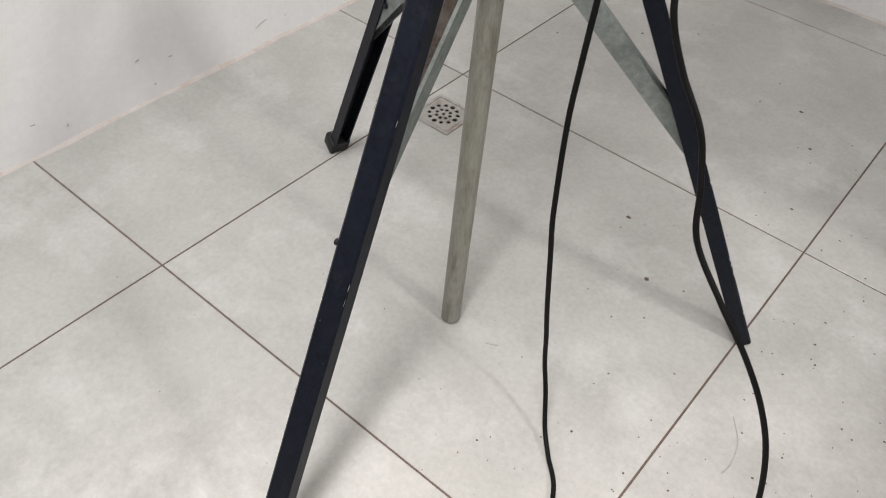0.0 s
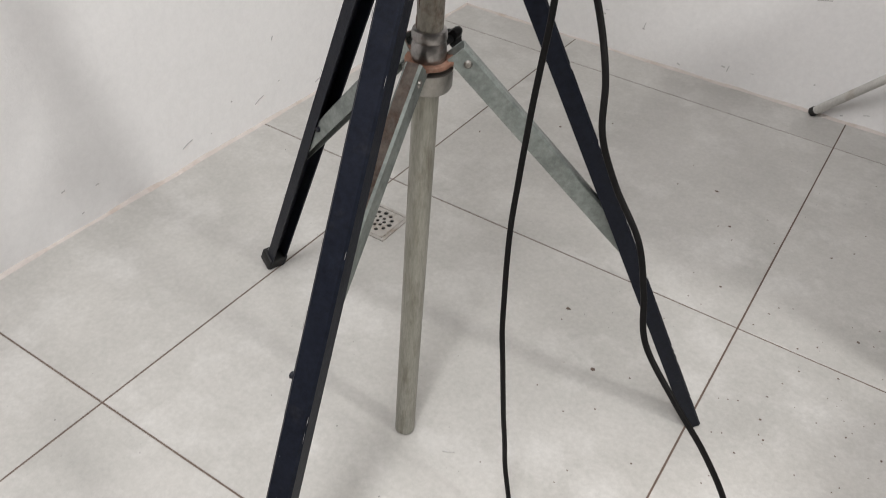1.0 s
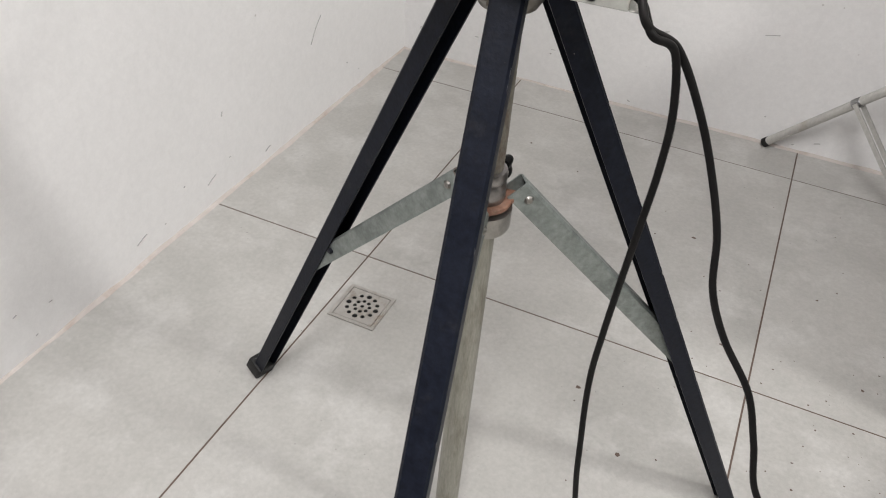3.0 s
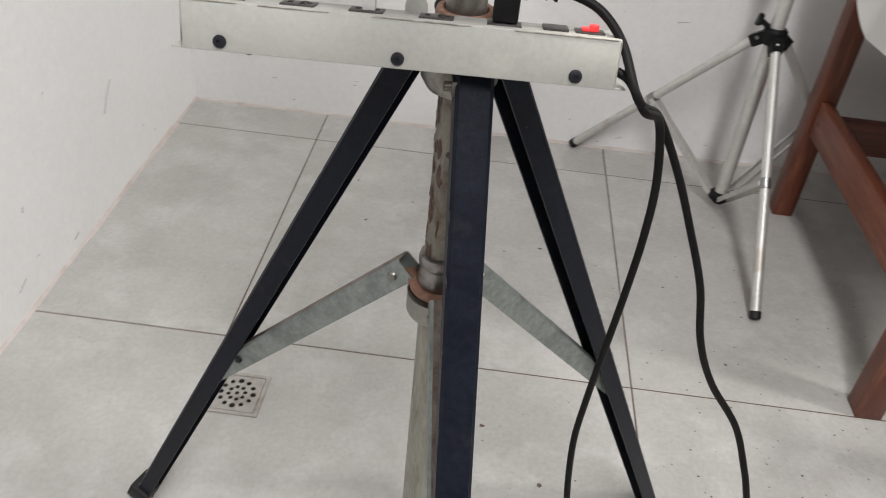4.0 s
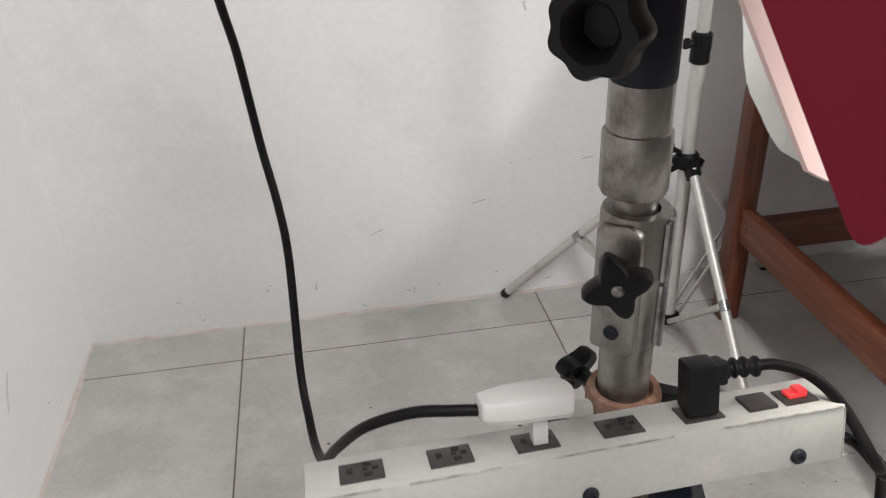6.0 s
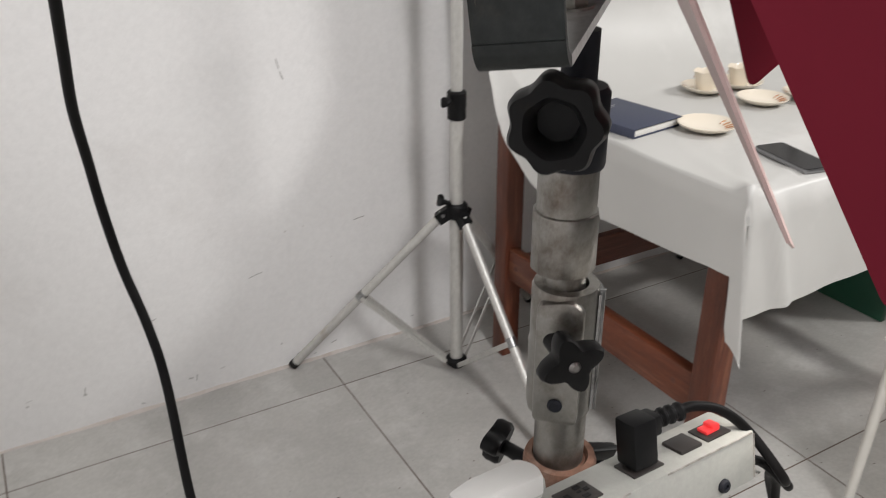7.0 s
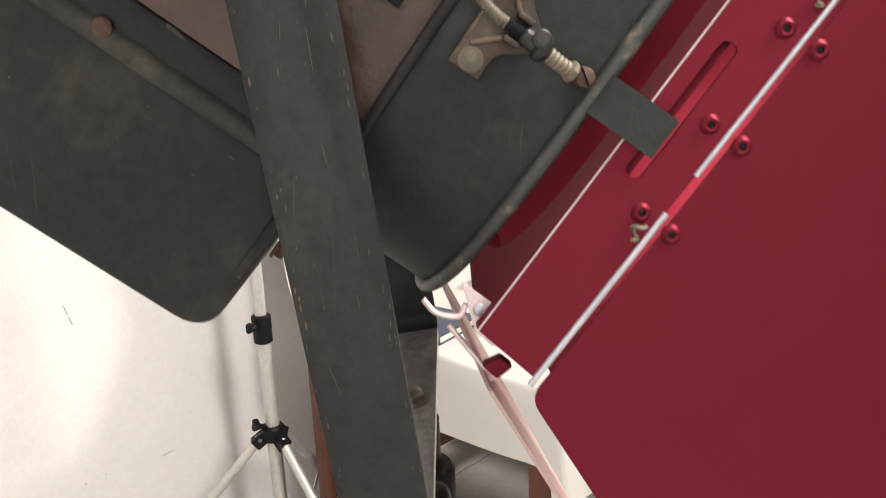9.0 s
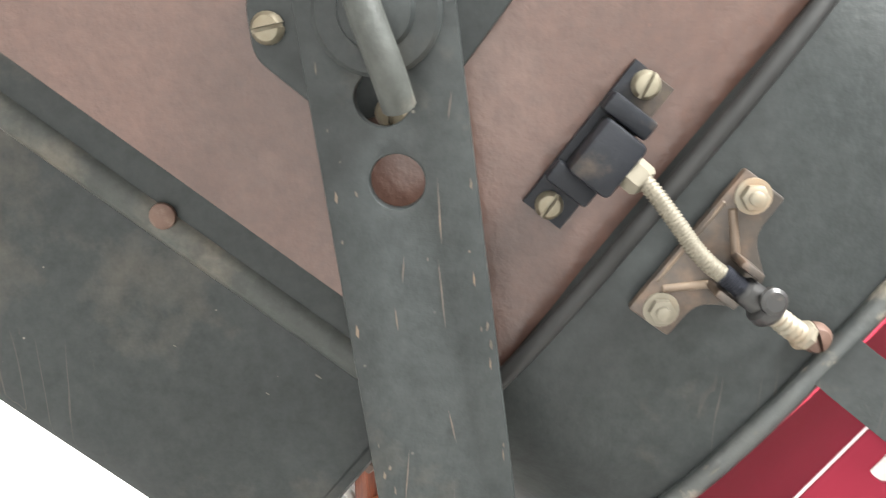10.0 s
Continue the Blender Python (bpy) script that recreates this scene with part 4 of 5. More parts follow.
part("swivel_stud", hose([lamp_at(0.1315, -0.1160, 0.0080), lamp_at(0.1370, -0.1150, 0.0078), lamp_at(0.1425, -0.1130, 0.0080)], 0.0027, 12, 6, 0.0004, 1), ZINC, lamp)
part("stud_nut", lathe([(0.0030, 0), (0.0040, 0.0008), (0.0040, 0.0024), (0.0030, 0.0032)], 8, frame_along(lamp_at(0.1405, -0.1135, 0.0080), lamp_at(0.146, -0.112, 0.0082))), ZINC, lamp)
part("end_screw", slotted_screw(lamp_at(0.1478, -0.1070, 0.0092), -NN, 0.0041, 0.0042, 1.9), DARK_RUST, lamp, "rusty slotted screw")
# tab that holds the barn doors, one on each side
for s in (-1, 1):
    bm = bmesh.new()
    rows = []
    for a, q in ((0.1545, 0.1100), (0.1580, 0.1140), (0.1640, 0.1160), (0.1665, 0.1172), (0.1815, 0.1222)):
        rows.append([bm.verts.new((a + da, s * (q + dq), u)) for da, dq, u in ((0, 0, 0.0), (0, 0, 0.0158), (0.0006, -0.0014, 0.0158), (0.0006, -0.0014, 0.0))])
    for p, q in zip(rows, rows[1:]):
        for k in range(4):
            bm.faces.new((p[k], p[(k + 1) % 4], q[(k + 1) % 4], q[k]))
    bm.faces.new(rows[0])
    bm.faces.new(rows[-1][::-1])
    bmesh.ops.recalc_face_normals(bm, faces=bm.faces)
    part("door_tab", in_lamp(bm), LAMP_DARK, lamp, "black door-holding tab")
# barn doors
FC, FH, FA0, FA1 = 0.018, 0.107, 0.172, 0.1968
SLOPE, FS0 = 0.45, 0.114


def flared_side(sg):
    """One side of the frame, slotted, flaring outwards towards the front."""
    bm = plate([(FA0, FC - FH), (FA1, FC - FH), (FA1, FC + FH), (FA0, FC + FH)], 0.0016, [rounded([(0.1775, -0.009), (0.1835, -0.009), (0.1835, 0.047), (0.1775, 0.047)], 0.0028)])
    bm.transform(LM @ Matrix(((1, 0, 0, 0), (sg * SLOPE, 0, -1, sg * (FS0 - SLOPE * FA0)), (0, 1, 0, 0), (0, 0, 0, 1))))
    return bm


def slot_backing(sg):
    """A strip inside the slotted side that stops light coming straight through."""
    bm = plate([(FA0 + 0.0015, -0.030), (0.1815, -0.030), (0.1815, 0.068), (FA0 + 0.0015, 0.068)], 0.0012)
    bm.transform(LM @ Matrix(((1, 0, 0, 0), (sg * SLOPE, 0, -1, sg * (FS0 - SLOPE * FA0 - 0.0055)), (0, 1, 0, 0), (0, 0, 0, 1))))
    return bm


def flare(a):
    return FS0 + SLOPE * (a - FA0)


doors = part("door_frame", merge(flared_side(-1), flared_side(1),
    in_lamp(box(FA0, FA1, -0.108, 0.108, FC - 0.1085, FC - 0.107)), in_lamp(box(FA0, FA1, -0.092, 0.092, FC + 0.138, FC + 0.1395))), MAROON, lamp, "maroon barn-door frame with a slot")
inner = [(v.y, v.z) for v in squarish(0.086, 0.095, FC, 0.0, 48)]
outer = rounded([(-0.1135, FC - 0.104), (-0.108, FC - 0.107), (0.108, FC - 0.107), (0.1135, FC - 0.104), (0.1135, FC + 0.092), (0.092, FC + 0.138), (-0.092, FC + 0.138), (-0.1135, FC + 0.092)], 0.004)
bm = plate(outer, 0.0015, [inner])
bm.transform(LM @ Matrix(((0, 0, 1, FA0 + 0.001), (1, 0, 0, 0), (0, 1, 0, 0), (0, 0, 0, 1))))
part("frame_face", bm, FACE_LIT_MAROON, doors)
for s in (-1, 1):
    part("slot_backing", slot_backing(s), MAROON, doors)


def leaf(name, origin, along, out, pts, label=""):
    """A door leaf: pts are (across, out) in the plane of the two directions."""
    along, out = Vector(along), Vector(out)
    nor = along.cross(out)
    m = Matrix((along, out, nor)).transposed().to_4x4()
    m.translation = Vector(origin)
    bm = plate(rounded(pts, [0.006, 0.006, 0.009, 0.009]), 0.0014)
    bm.transform(LM @ m)
    return part(name, bm, MAROON, lamp, label)


LL = 0.150
f1, f2 = radians(4.0), radians(14.5)
trap = [(-0.114, 0.002), (0.111, 0.002), (0.168, LL), (-0.174, LL)]
leaf("side_door", (0.1978, -0.1268, FC), (0, 0, 1), (math.cos(f1), -math.sin(f1), 0), trap, "large maroon trapezoid side leaf")
leaf("side_door", (0.1955, 0.123, FC), (0, 0, 1), (math.cos(f2), math.sin(f2), 0), [(-0.113, 0.002), (0.111, 0.002), (0.168, LL), (-0.192, 0.1285)], "large maroon trapezoid side leaf")


def corner_leaf(name, corners, radii, label="", mat=None):
    """A narrow leaf given by its corners in the lamp's axes (forward, across, up)."""
    c = [Vector(q) for q in corners]
    x = (c[1] - c[0]).normalized()
    nor = x.cross(c[-1] - c[0]).normalized()
    y = nor.cross(x)
    m = Matrix((x, y, nor)).transposed().to_4x4()
    m.translation = c[0]
    bm = plate(rounded([((q - c[0]).dot(x), (q - c[0]).dot(y)) for q in c], radii), 0.0014)
    bm.transform(LM @ m)
    return part(name, bm, mat or MAROON, lamp, label)


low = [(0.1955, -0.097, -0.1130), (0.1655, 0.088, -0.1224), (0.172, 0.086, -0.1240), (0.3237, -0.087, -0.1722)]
lower = corner_leaf("lower_door", low, [0.002, 0.002, 0.003, 0.0008], "narrow lower leaf tapering to a point, lamp light painted in as pale pink", LIT_PINK)
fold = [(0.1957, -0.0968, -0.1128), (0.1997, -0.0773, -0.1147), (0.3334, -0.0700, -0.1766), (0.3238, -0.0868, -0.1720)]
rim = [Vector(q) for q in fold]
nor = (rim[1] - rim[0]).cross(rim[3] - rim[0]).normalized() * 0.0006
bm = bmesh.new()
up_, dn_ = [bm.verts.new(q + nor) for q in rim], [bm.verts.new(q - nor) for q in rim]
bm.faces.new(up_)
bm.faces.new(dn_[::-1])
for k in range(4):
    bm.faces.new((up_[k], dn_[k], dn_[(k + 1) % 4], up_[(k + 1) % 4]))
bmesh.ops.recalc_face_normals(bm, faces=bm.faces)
part("folded_edge", in_lamp(bm), LIT_PINK, lower)
corner_leaf("upper_door", [(0.196, -0.086, FC + 0.1395), (0.196, 0.086, FC + 0.1395), (0.330, 0.088, FC + 0.186), (0.330, -0.088, FC + 0.186)], [0.002, 0.002, 0.009, 0.009], "narrow maroon upper leaf")
for s in (-1, 1):
    part("hinge_rod", merge(rod(lamp_at(0.1968, s * 0.1265, FC - 0.110), lamp_at(0.1968, s * 0.1265, -0.012), 0.0012, None, 10), rod(lamp_at(0.1968, s * 0.1265, 0.004), lamp_at(0.1968, s * 0.1265, FC + 0.110), 0.0010, None, 10)), ROD, doors, "thin zinc hinge rod, gap light in its pale colour")
    # pale wire stands for lamp light leaking onto the maroon rear edge
    part("frame_edge", rod(lamp_at(FA0 - 0.0006, s * (FS0 + 0.0004), FC - FH), lamp_at(FA0 - 0.0006, s * (FS0 + 0.0004), FC + FH), 0.00035, None, 8), PINK_WIRE, doors, "rear edge with lamp light added as a pale wire")
for a in (0.1905, 0.2025):
    for u in (-0.017, 0.021, 0.060):
        s = -flare(a) - 0.0010 if a < 0.195 else -0.1278
        m = frame_along(lamp_at(a, s, u), lamp_at(a, s - 0.01, u))
        part("eyelet", lathe([(0.0013, 0.0002), (0.0013, 0.0014), (0.0022, 0.0017), (0.0032, 0.0012), (0.0038, 0)], 18, m), MAROON, doors)
        part("eyelet_hole", lathe([(0.00125, 0.0), (0.00125, 0.0005)], 12, m), HOLE, doors)
for u in (-0.0265, 0.0705):
    part("hinge_spring", hose([lamp_at(0.1925 + 0.002 * math.sin(k * 1.3), -0.1255 - 0.002 * math.cos(k * 1.3), u + 0.0011 * k) for k in range(7)], 0.0009, 6, 4), ZINC, doors, "bent wire spring")
for s in (-1, 1):
    for w in (-1, 1):
        if s < 0 and w < 0:
            continue
        for k in range(2):
            c = Vector((0.178 + 0.008 * k, s * (0.100 + 0.007 * k), FC + w * (0.122 - 0.010 * k)))
            part("corner_clip", hose([LM @ (c + 0.55 * Vector(v)) for v in ((-0.010, 0.012 * s, -0.010 * w), (-0.004, 0.004 * s, 0.006 * w), (0.004, 0.001 * s, -0.002 * w), (0.006, -0.008 * s, 0.010 * w), (0.013, -0.012 * s, 0.006 * w))], 0.0010, 8, 6), PINK_WIRE, doors, "bent pinkish steel corner clip")
DROP = Vector((-0.013, 0.003, -0.021))
part("corner_clip", side_sheet(rounded([(0.1576, -0.0800), (0.1745, -0.0805), (0.1851, -0.0875), (0.1843, -0.0955), (0.1729, -0.0930)], 0.002), -0.1005, 0.0014, (), 0.0003), PINK_WIRE, doors, "bent pinkish steel corner clip")
part("corner_clip", hose([lamp_at(0.150, -0.098, -0.0955), lamp_at(0.1560, -0.099, -0.0970), lamp_at(0.1605, -0.100, -0.0956), lamp_at(0.1654, -0.100, -0.0923), lamp_at(0.1646, -0.100, -0.0868)], 0.0012, 10, 6), PINK_WIRE, doors, "bent pinkish steel corner clip")
part("clip_pin", rod(lamp_at(0.1643, -0.0985, -0.0985), lamp_at(0.1870, -0.0990, -0.1050), 0.0012, None, 12), PINK_WIRE, doors, "thin pinkish hinge pin")
part("hinge_block", side_sheet(rounded([(0.1845, -0.1040), (0.1885, -0.0965), (0.1950, -0.0972), (0.1930, -0.1050)], 0.0012), -0.1000, 0.0060, (), 0.0006), MAROON, doors, "small folded maroon hinge tab")
for a, u in ((0.1700, -0.0855), (0.1795, -0.0895)):
    part("clip_rivet", lathe([(0.0026, 0.0), (0.0026, 0.0010), (0.0016, 0.0019), (0.0004, 0.0021)], 16, frame_along(lamp_at(a, -0.1010, u), lamp_at(a, -0.1100, u))), ROD, doors, "small domed rivet")
lamp.location += DROP
area_lamp("stage_lamp_beam", lamp_at(0.1765, 0, FC) + DROP, lamp_at(1.0, 0, UC) + DROP, 10, 0.15, None, (1.0, 0.93, 0.85), 110)

# ---------------- power strip, plugs, cables ----------------
strip = thing("power_strip", (0.395, -0.590, 0.903), "cream-grey metal power strip with five dark sockets", "power strip")
SR = Matrix.Translation((0.395, -0.590, 0.9215)) @ Matrix.Rotation(radians(-0.9), 4, "Y") @ Matrix.Rotation(radians(1.2), 4, "Z")


def on_strip(bm):
    bm.transform(SR)
    return bm


SX, SY, SZ = 0.1555, 0.0185, 0.0178
body = part("body", on_strip(box(-SX, SX, -SY, SY, -SZ, SZ, 0.0012)), STRIP, strip)
part("edge_wear", on_strip(merge(*[rod((x0, -SY - 0.0001, SZ - 0.0008), (x1, -SY - 0.0001, SZ - 0.0008), 0.0006, None, 6) for x0, x1 in ((-0.153, -0.115), (-0.10, -0.05), (-0.02, 0.05), (0.08, 0.153))],
     *[rod((s * (SX - 0.0005), -SY - 0.0001, -SZ + 0.002), (s * (SX - 0.0005), -SY - 0.0001, SZ - 0.002), 0.0006, None, 6) for s in (-1, 1)])), STRIP_EDGE, body, "chipped dark edge")
for s in (-1, 1):
    part("end_flange", on_strip(box(min(s * SX, s * (SX + 0.008)), max(s * SX, s * (SX + 0.008)), -SY + 0.002, SY - 0.002, -SZ, -SZ + 0.0012, 0.0003)), STRIP, strip)
for x, z in ((-0.1275, -0.0105), (0.0, -0.0105), (0.1265, -0.0105)):
    m = frame_along((x, -SY, z), (x, -1, z))
    part("screw", on_strip(lathe([(0.0048, 0), (0.0048, 0.0012), (0.0038, 0.0026), (0.0018, 0.0030), (0.0014, 0.0018)], 18, m)), SCREW_BLACK, strip, "black screw")


def socket(x, w=0.0245, d=0.0185):
    so = part("socket", on_strip(box(x - w / 2, x + w / 2, -d / 2 - 0.001, d / 2 - 0.001, SZ - 0.001, SZ + 0.0012, 0.0005)), SOCKET, strip, "dark brown universal socket")
    part("socket_holes", on_strip(merge(*[box(x + q - a, x + q + a, y - b, y + b, SZ + 0.0010, SZ + 0.0016) for q, y, a, b in ((-0.0065, 0, 0.0017, 0.0022), (0.0035, 0.0045, 0.0022, 0.0016), (0.0035, -0.0055, 0.0022, 0.0016), (0.0075, 0.0, 0.0016, 0.0015), (0.002, 0, 0.0014, 0.0008))])), HOLE, so)


for x in (-0.124, -0.0745, -0.0255, 0.0245, 0.073):
    socket(x)
part("blank_cover", on_strip(box(0.1005, 0.1185, -0.0098, 0.0075, SZ - 0.001, SZ + 0.0022, 0.0006)), SOCKET, strip, "dark fuse cover")
sw = part("switch_base", on_strip(box(0.1235, 0.1445, -0.0098, 0.0075, SZ - 0.001, SZ + 0.0012, 0.0005)), SOCKET, strip)
part("red_rocker", on_strip(merge(box(0.128, 0.1345, -0.005, 0.004, SZ + 0.001, SZ + 0.0035, 0.0008), box(0.1335, 0.140, -0.005, 0.004, SZ + 0.001, SZ + 0.0058, 0.001))), RED, sw, "red rocker switch glowing faintly")

plug = thing("white_plug", (0.372, -0.592, 0.94), "white moulded plug pushed half into the strip", "plug")
pb = plate(rounded([(-0.029, -0.0085), (-0.012, -0.0125), (0.022, -0.0125), (0.026, -0.004), (0.026, 0.004), (0.022, 0.0125), (-0.012, 0.0125), (-0.029, 0.0085)], 0.004), 0.0150, (), None, 0.003)
for v in pb.verts:
    if v.co.z > 0 and v.co.x < 0:
        v.co.z *= 1 + v.co.x * 10
PM = Matrix.Translation((0.366, -0.592, 0.9655)) @ Matrix.Rotation(radians(3), 4, "Y") @ Matrix.Rotation(radians(4), 4, "Z")
pb.transform(PM)
pbody = part("plug_body", pb, WHITE_PLASTIC, plug)
gb = plate(rounded([(-0.0292, -0.0087), (-0.012, -0.0127), (0.022, -0.0127), (0.0262, -0.004), (0.0262, 0.004), (0.022, 0.0127), (-0.012, 0.0127), (-0.0292, 0.0087)], 0.004), 0.0008)
gb.transform(PM @ Matrix.Translation((0, 0, -0.0045)))
part("plug_seam", gb, STRIP, pbody)
part("plug_pin", box(0.3665, 0.3755, -0.5975, -0.589, 0.940, 0.956, 0.001), WHITE_PLASTIC, plug)

bplug = thing("black_plug", (0.468, -0.588, 0.94), "black right-angled plug in the power strip", "plug")
part("plug_body", merge(box(0.4585, 0.477, -0.5975, -0.5795, 0.9425, 0.9735, 0.0018), box(0.462, 0.483, -0.5955, -0.5815, 0.9590, 0.9728, 0.002)), KNOB, bplug)
part("strain_relief", hose([(0.480, -0.588, 0.9655), (0.487, -0.588, 0.966), (0.494, -0.5885, 0.966), (0.503, -0.589, 0.9655)], 0.0046, 14, 5, 0.0016, 2), KNOB, bplug, "ribbed strain relief")


part("mount_tab", on_strip(plate(rounded([(-0.0005, 0.0), (0.0165, 0.0), (0.0165, 0.0265), (-0.0005, 0.0265)], [0, 0, 0.008, 0.008]), 0.002, (), pose(0, SY + 0.0015, SZ - 0.016, 90), 0.0004)), STRIP, strip, "round-ended mounting tab")
# the strip hangs on the post leaning back, and its plugs with it
pivot = SR @ Vector((0, -SY, -0.0105))
hang = Matrix.Translation(pivot + Vector((-0.0115, 0.002, -0.020))) @ Matrix.Rotation(radians(-12), 4, "X") @ Matrix.Translation(-pivot)
for ob in (strip, plug, bplug):
    ob.matrix_basis = hang @ Matrix.Translation(ob.location)


def cable(name, pts, r, label):
    return part(name, hose(pts, r * 0.81, 10, 10), CABLE, None, label, sharp=180, category="cable")


cable("power_cable", [(0.489, -0.5755, 0.9405), (0.504, -0.577, 0.940), (0.523, -0.583, 0.933), (0.5402, -0.594, 0.9157), (0.5562, -0.6148, 0.8847), (0.5798, -0.5873, 0.86), (0.6075, -0.5781, 0.81), (0.6302, -0.5776, 0.76), (0.6504, -0.5883, 0.71), 
      (0.6624, -0.6, 0.66), (0.686, -0.5988, 0.61), (0.7226, -0.6018, 0.56), (0.7439, -0.6126, 0.51), (0.7629, -0.6262, 0.46), (0.8099, -0.6347, 0.41), (0.8553, -0.6352, 0.36), (0.8936, -0.6397, 0.31), (0.9222, -0.651, 0.26), 
      (0.943, -0.664, 0.19), (0.958, -0.69, 0.1), (0.972, -0.75, 0.03), (0.99, -0.85, 0.0045), (1.1, -1.2, 0.0045), (1.2, -1.9, 0.0045)],
      0.0042, "black rubber power cable hanging from the strip to the floor")
cable("power_cable", [(0.5332, -0.5938, 0.8977), (0.5482, -0.6018, 0.8937), (0.5622, -0.6138, 0.8768), (0.5788, -0.5946, 0.86), (0.5891, -0.5926, 0.81), (0.5906, -0.595, 0.76), (0.5884, -0.5975, 0.71), (0.5855, -0.598, 0.66), (0.5826, -0.5962, 0.61), 
      (0.5803, -0.5948, 0.56), (0.5789, -0.5946, 0.51), (0.5819, -0.5982, 0.46), (0.5876, -0.6039, 0.41), (0.593, -0.6075, 0.36), (0.5999, -0.6077, 0.31), (0.6059, -0.6069, 0.26), (0.6118, -0.6054, 0.21), (0.6183, -0.6031, 0.16), 
      (0.6255, -0.6035, 0.11), (0.642, -0.612, 0.06), (0.664, -0.634, 0.018), (0.690, -0.660, 0.0045), (0.7275, -0.701, 0.0045), (0.755, -0.78, 0.0045), (0.78, -1, 0.0045), (0.85, -1.6, 0.0045)],
      0.0042, "black power cable feeding the strip from the floor")
cable("lamp_cable", [(0.328, -0.580, 0.9400), (0.312, -0.578, 0.9408), (0.290, -0.573, 0.939), (0.2642, -0.5628, 0.9247), (0.2462, -0.5328, 0.8847), (0.2348, -0.4879, 0.8338), (0.2281, -0.448, 0.8113), (0.2241, -0.416, 0.8132), (0.2208, -0.3859, 0.8386), 
      (0.2226, -0.3546, 0.92), (0.2196, -0.3392, 0.96), (0.2126, -0.3216, 1), (0.2081, -0.3152, 1.04), (0.2048, -0.3212, 1.08), (0.2008, -0.341, 1.12), (0.2002, -0.3658, 1.16), (0.1995, -0.3932, 1.2), (0.1977, -0.4138, 1.24), 
      (0.1961, -0.4338, 1.28), (0.1947, -0.4536, 1.32), (0.195, -0.468, 1.36), (0.203, -0.475, 1.4), (0.235, -0.46, 1.45), (0.277, -0.428, 1.488)],
      0.0042, "black lamp cable running from the white plug up to the lamp")

# ---------------- silver light stand ----------------
def light_stand(at, feet, top, label):
    x, y = at
    st = thing("light_stand", (x, y, 0), label, "light stand")
    part("lower_tube", rod((x, y, 0.035), (x, y, 0.74), 0.0165, None, 24), ALU, st)
    part("upper_tube", rod((x, y, 0.72), (x, y, 1.09), 0.0135, None, 24), ALU, st)
    part("top_tube", rod((x, y, 1.06), (x, y, top), 0.011, None, 24), ALU, st)
    for z, r in ((0.735, 0.0215), (1.075, 0.0185)):
        col = part("lock_collar", lathe([(r * 0.8, z - 0.036), (r, z - 0.033), (r, z - 0.006), (r * 1.04, z - 0.004), (r * 1.04, z + 0.028), (r * 0.85, z + 0.032)], 24, pose(x, y, 0)), KNOB, st, "black plastic lock collar")
        part("lock_knob", merge(lobed_knob(0.013, 3, 0.3, 0.012, frame_along((x - 0.032, y - 0.012, z + 0.012), (x - 0.06, y - 0.02, z + 0.012))), rod((x, y, z + 0.012), (x - 0.034, y - 0.012, z + 0.012), 0.006)), KNOB, col)
    hub = part("hub", lathe([(0.020, 0.452), (0.027, 0.456), (0.027, 0.486), (0.022, 0.492)], 24, pose(x, y, 0)), KNOB, st, "black plastic leg hub")
    part("hub_knob", merge(lobed_knob(0.016, 3, 0.35, 0.012, frame_along((x - 0.035, y + 0.004, 0.502), (x - 0.055, y + 0.006, 0.506))), rod((x, y, 0.48), (x - 0.036, y + 0.004, 0.502), 0.006)), KNOB, hub)
    part("spreader_hub", lathe([(0.019, 0.030), (0.028, 0.033), (0.028, 0.046), (0.019, 0.052)], 20, pose(x, y, 0)), KNOB, st)
    part("tube_plug", lathe([(0.012, 0.018), (0.016, 0.021), (0.016, 0.034)], 18, pose(x, y, 0)), RUBBER, st)
    for fx, fy in feet:
        d = Vector((fx - x, fy - y, 0)).normalized()
        side = Vector((-d.y, d.x, 0))
        a = Vector((x, y, 0.462)) + d * 0.032
        f = Vector((fx, fy, 0.012))
        t = (f - a).normalized()
        lg = part("leg", rod(a, f, 0.0112, None, 18), ALU, st)
        part("rubber_tip", rod(f - t * 0.012, f + t * 0.008, 0.0126, None, 16, 0.003), RUBBER, lg, "black rubber tip")
        part("leg_bracket", sweep_section([(-0.013, -0.014), (0.013, -0.014), (0.013, 0.014), (-0.013, 0.014)], a - t * 0.014 - d * 0.012, a + t * 0.020, (0, 0, 1)), KNOB, hub)
        part("bracket_bolt", rod(a + side * 0.0125, a + side * 0.0165, 0.0045, None, 10), BARE, hub)
        mid = a.lerp(f, 0.52)
        for s in (-1, 1):
            part("spreader", sweep_section([(-0.0015, -0.006), (0.0015, -0.006), (0.0015, 0.006), (-0.0015, 0.006)], Vector((x, y, 0.040)) + d * 0.026 + side * s * 0.0115, mid + side * s * 0.0130, (0, 0, 1)), ALU, st)
        part("spreader_clip", rod(mid - t * 0.012, mid + t * 0.012, 0.0128, None, 16, 0.001), BARE, lg)
    return st


light_stand((1.082, 0.700), [(0.713, 0.937), (1.089, 0.256), (1.466, 0.915)], 2.2, "silver aluminium light stand with black plastic clamps by the wall")
light_stand((2.44, 0.80), [(2.074, 0.893), (2.62, 0.42), (2.66, 0.90)], 2.2, "silver aluminium light stand behind the table")

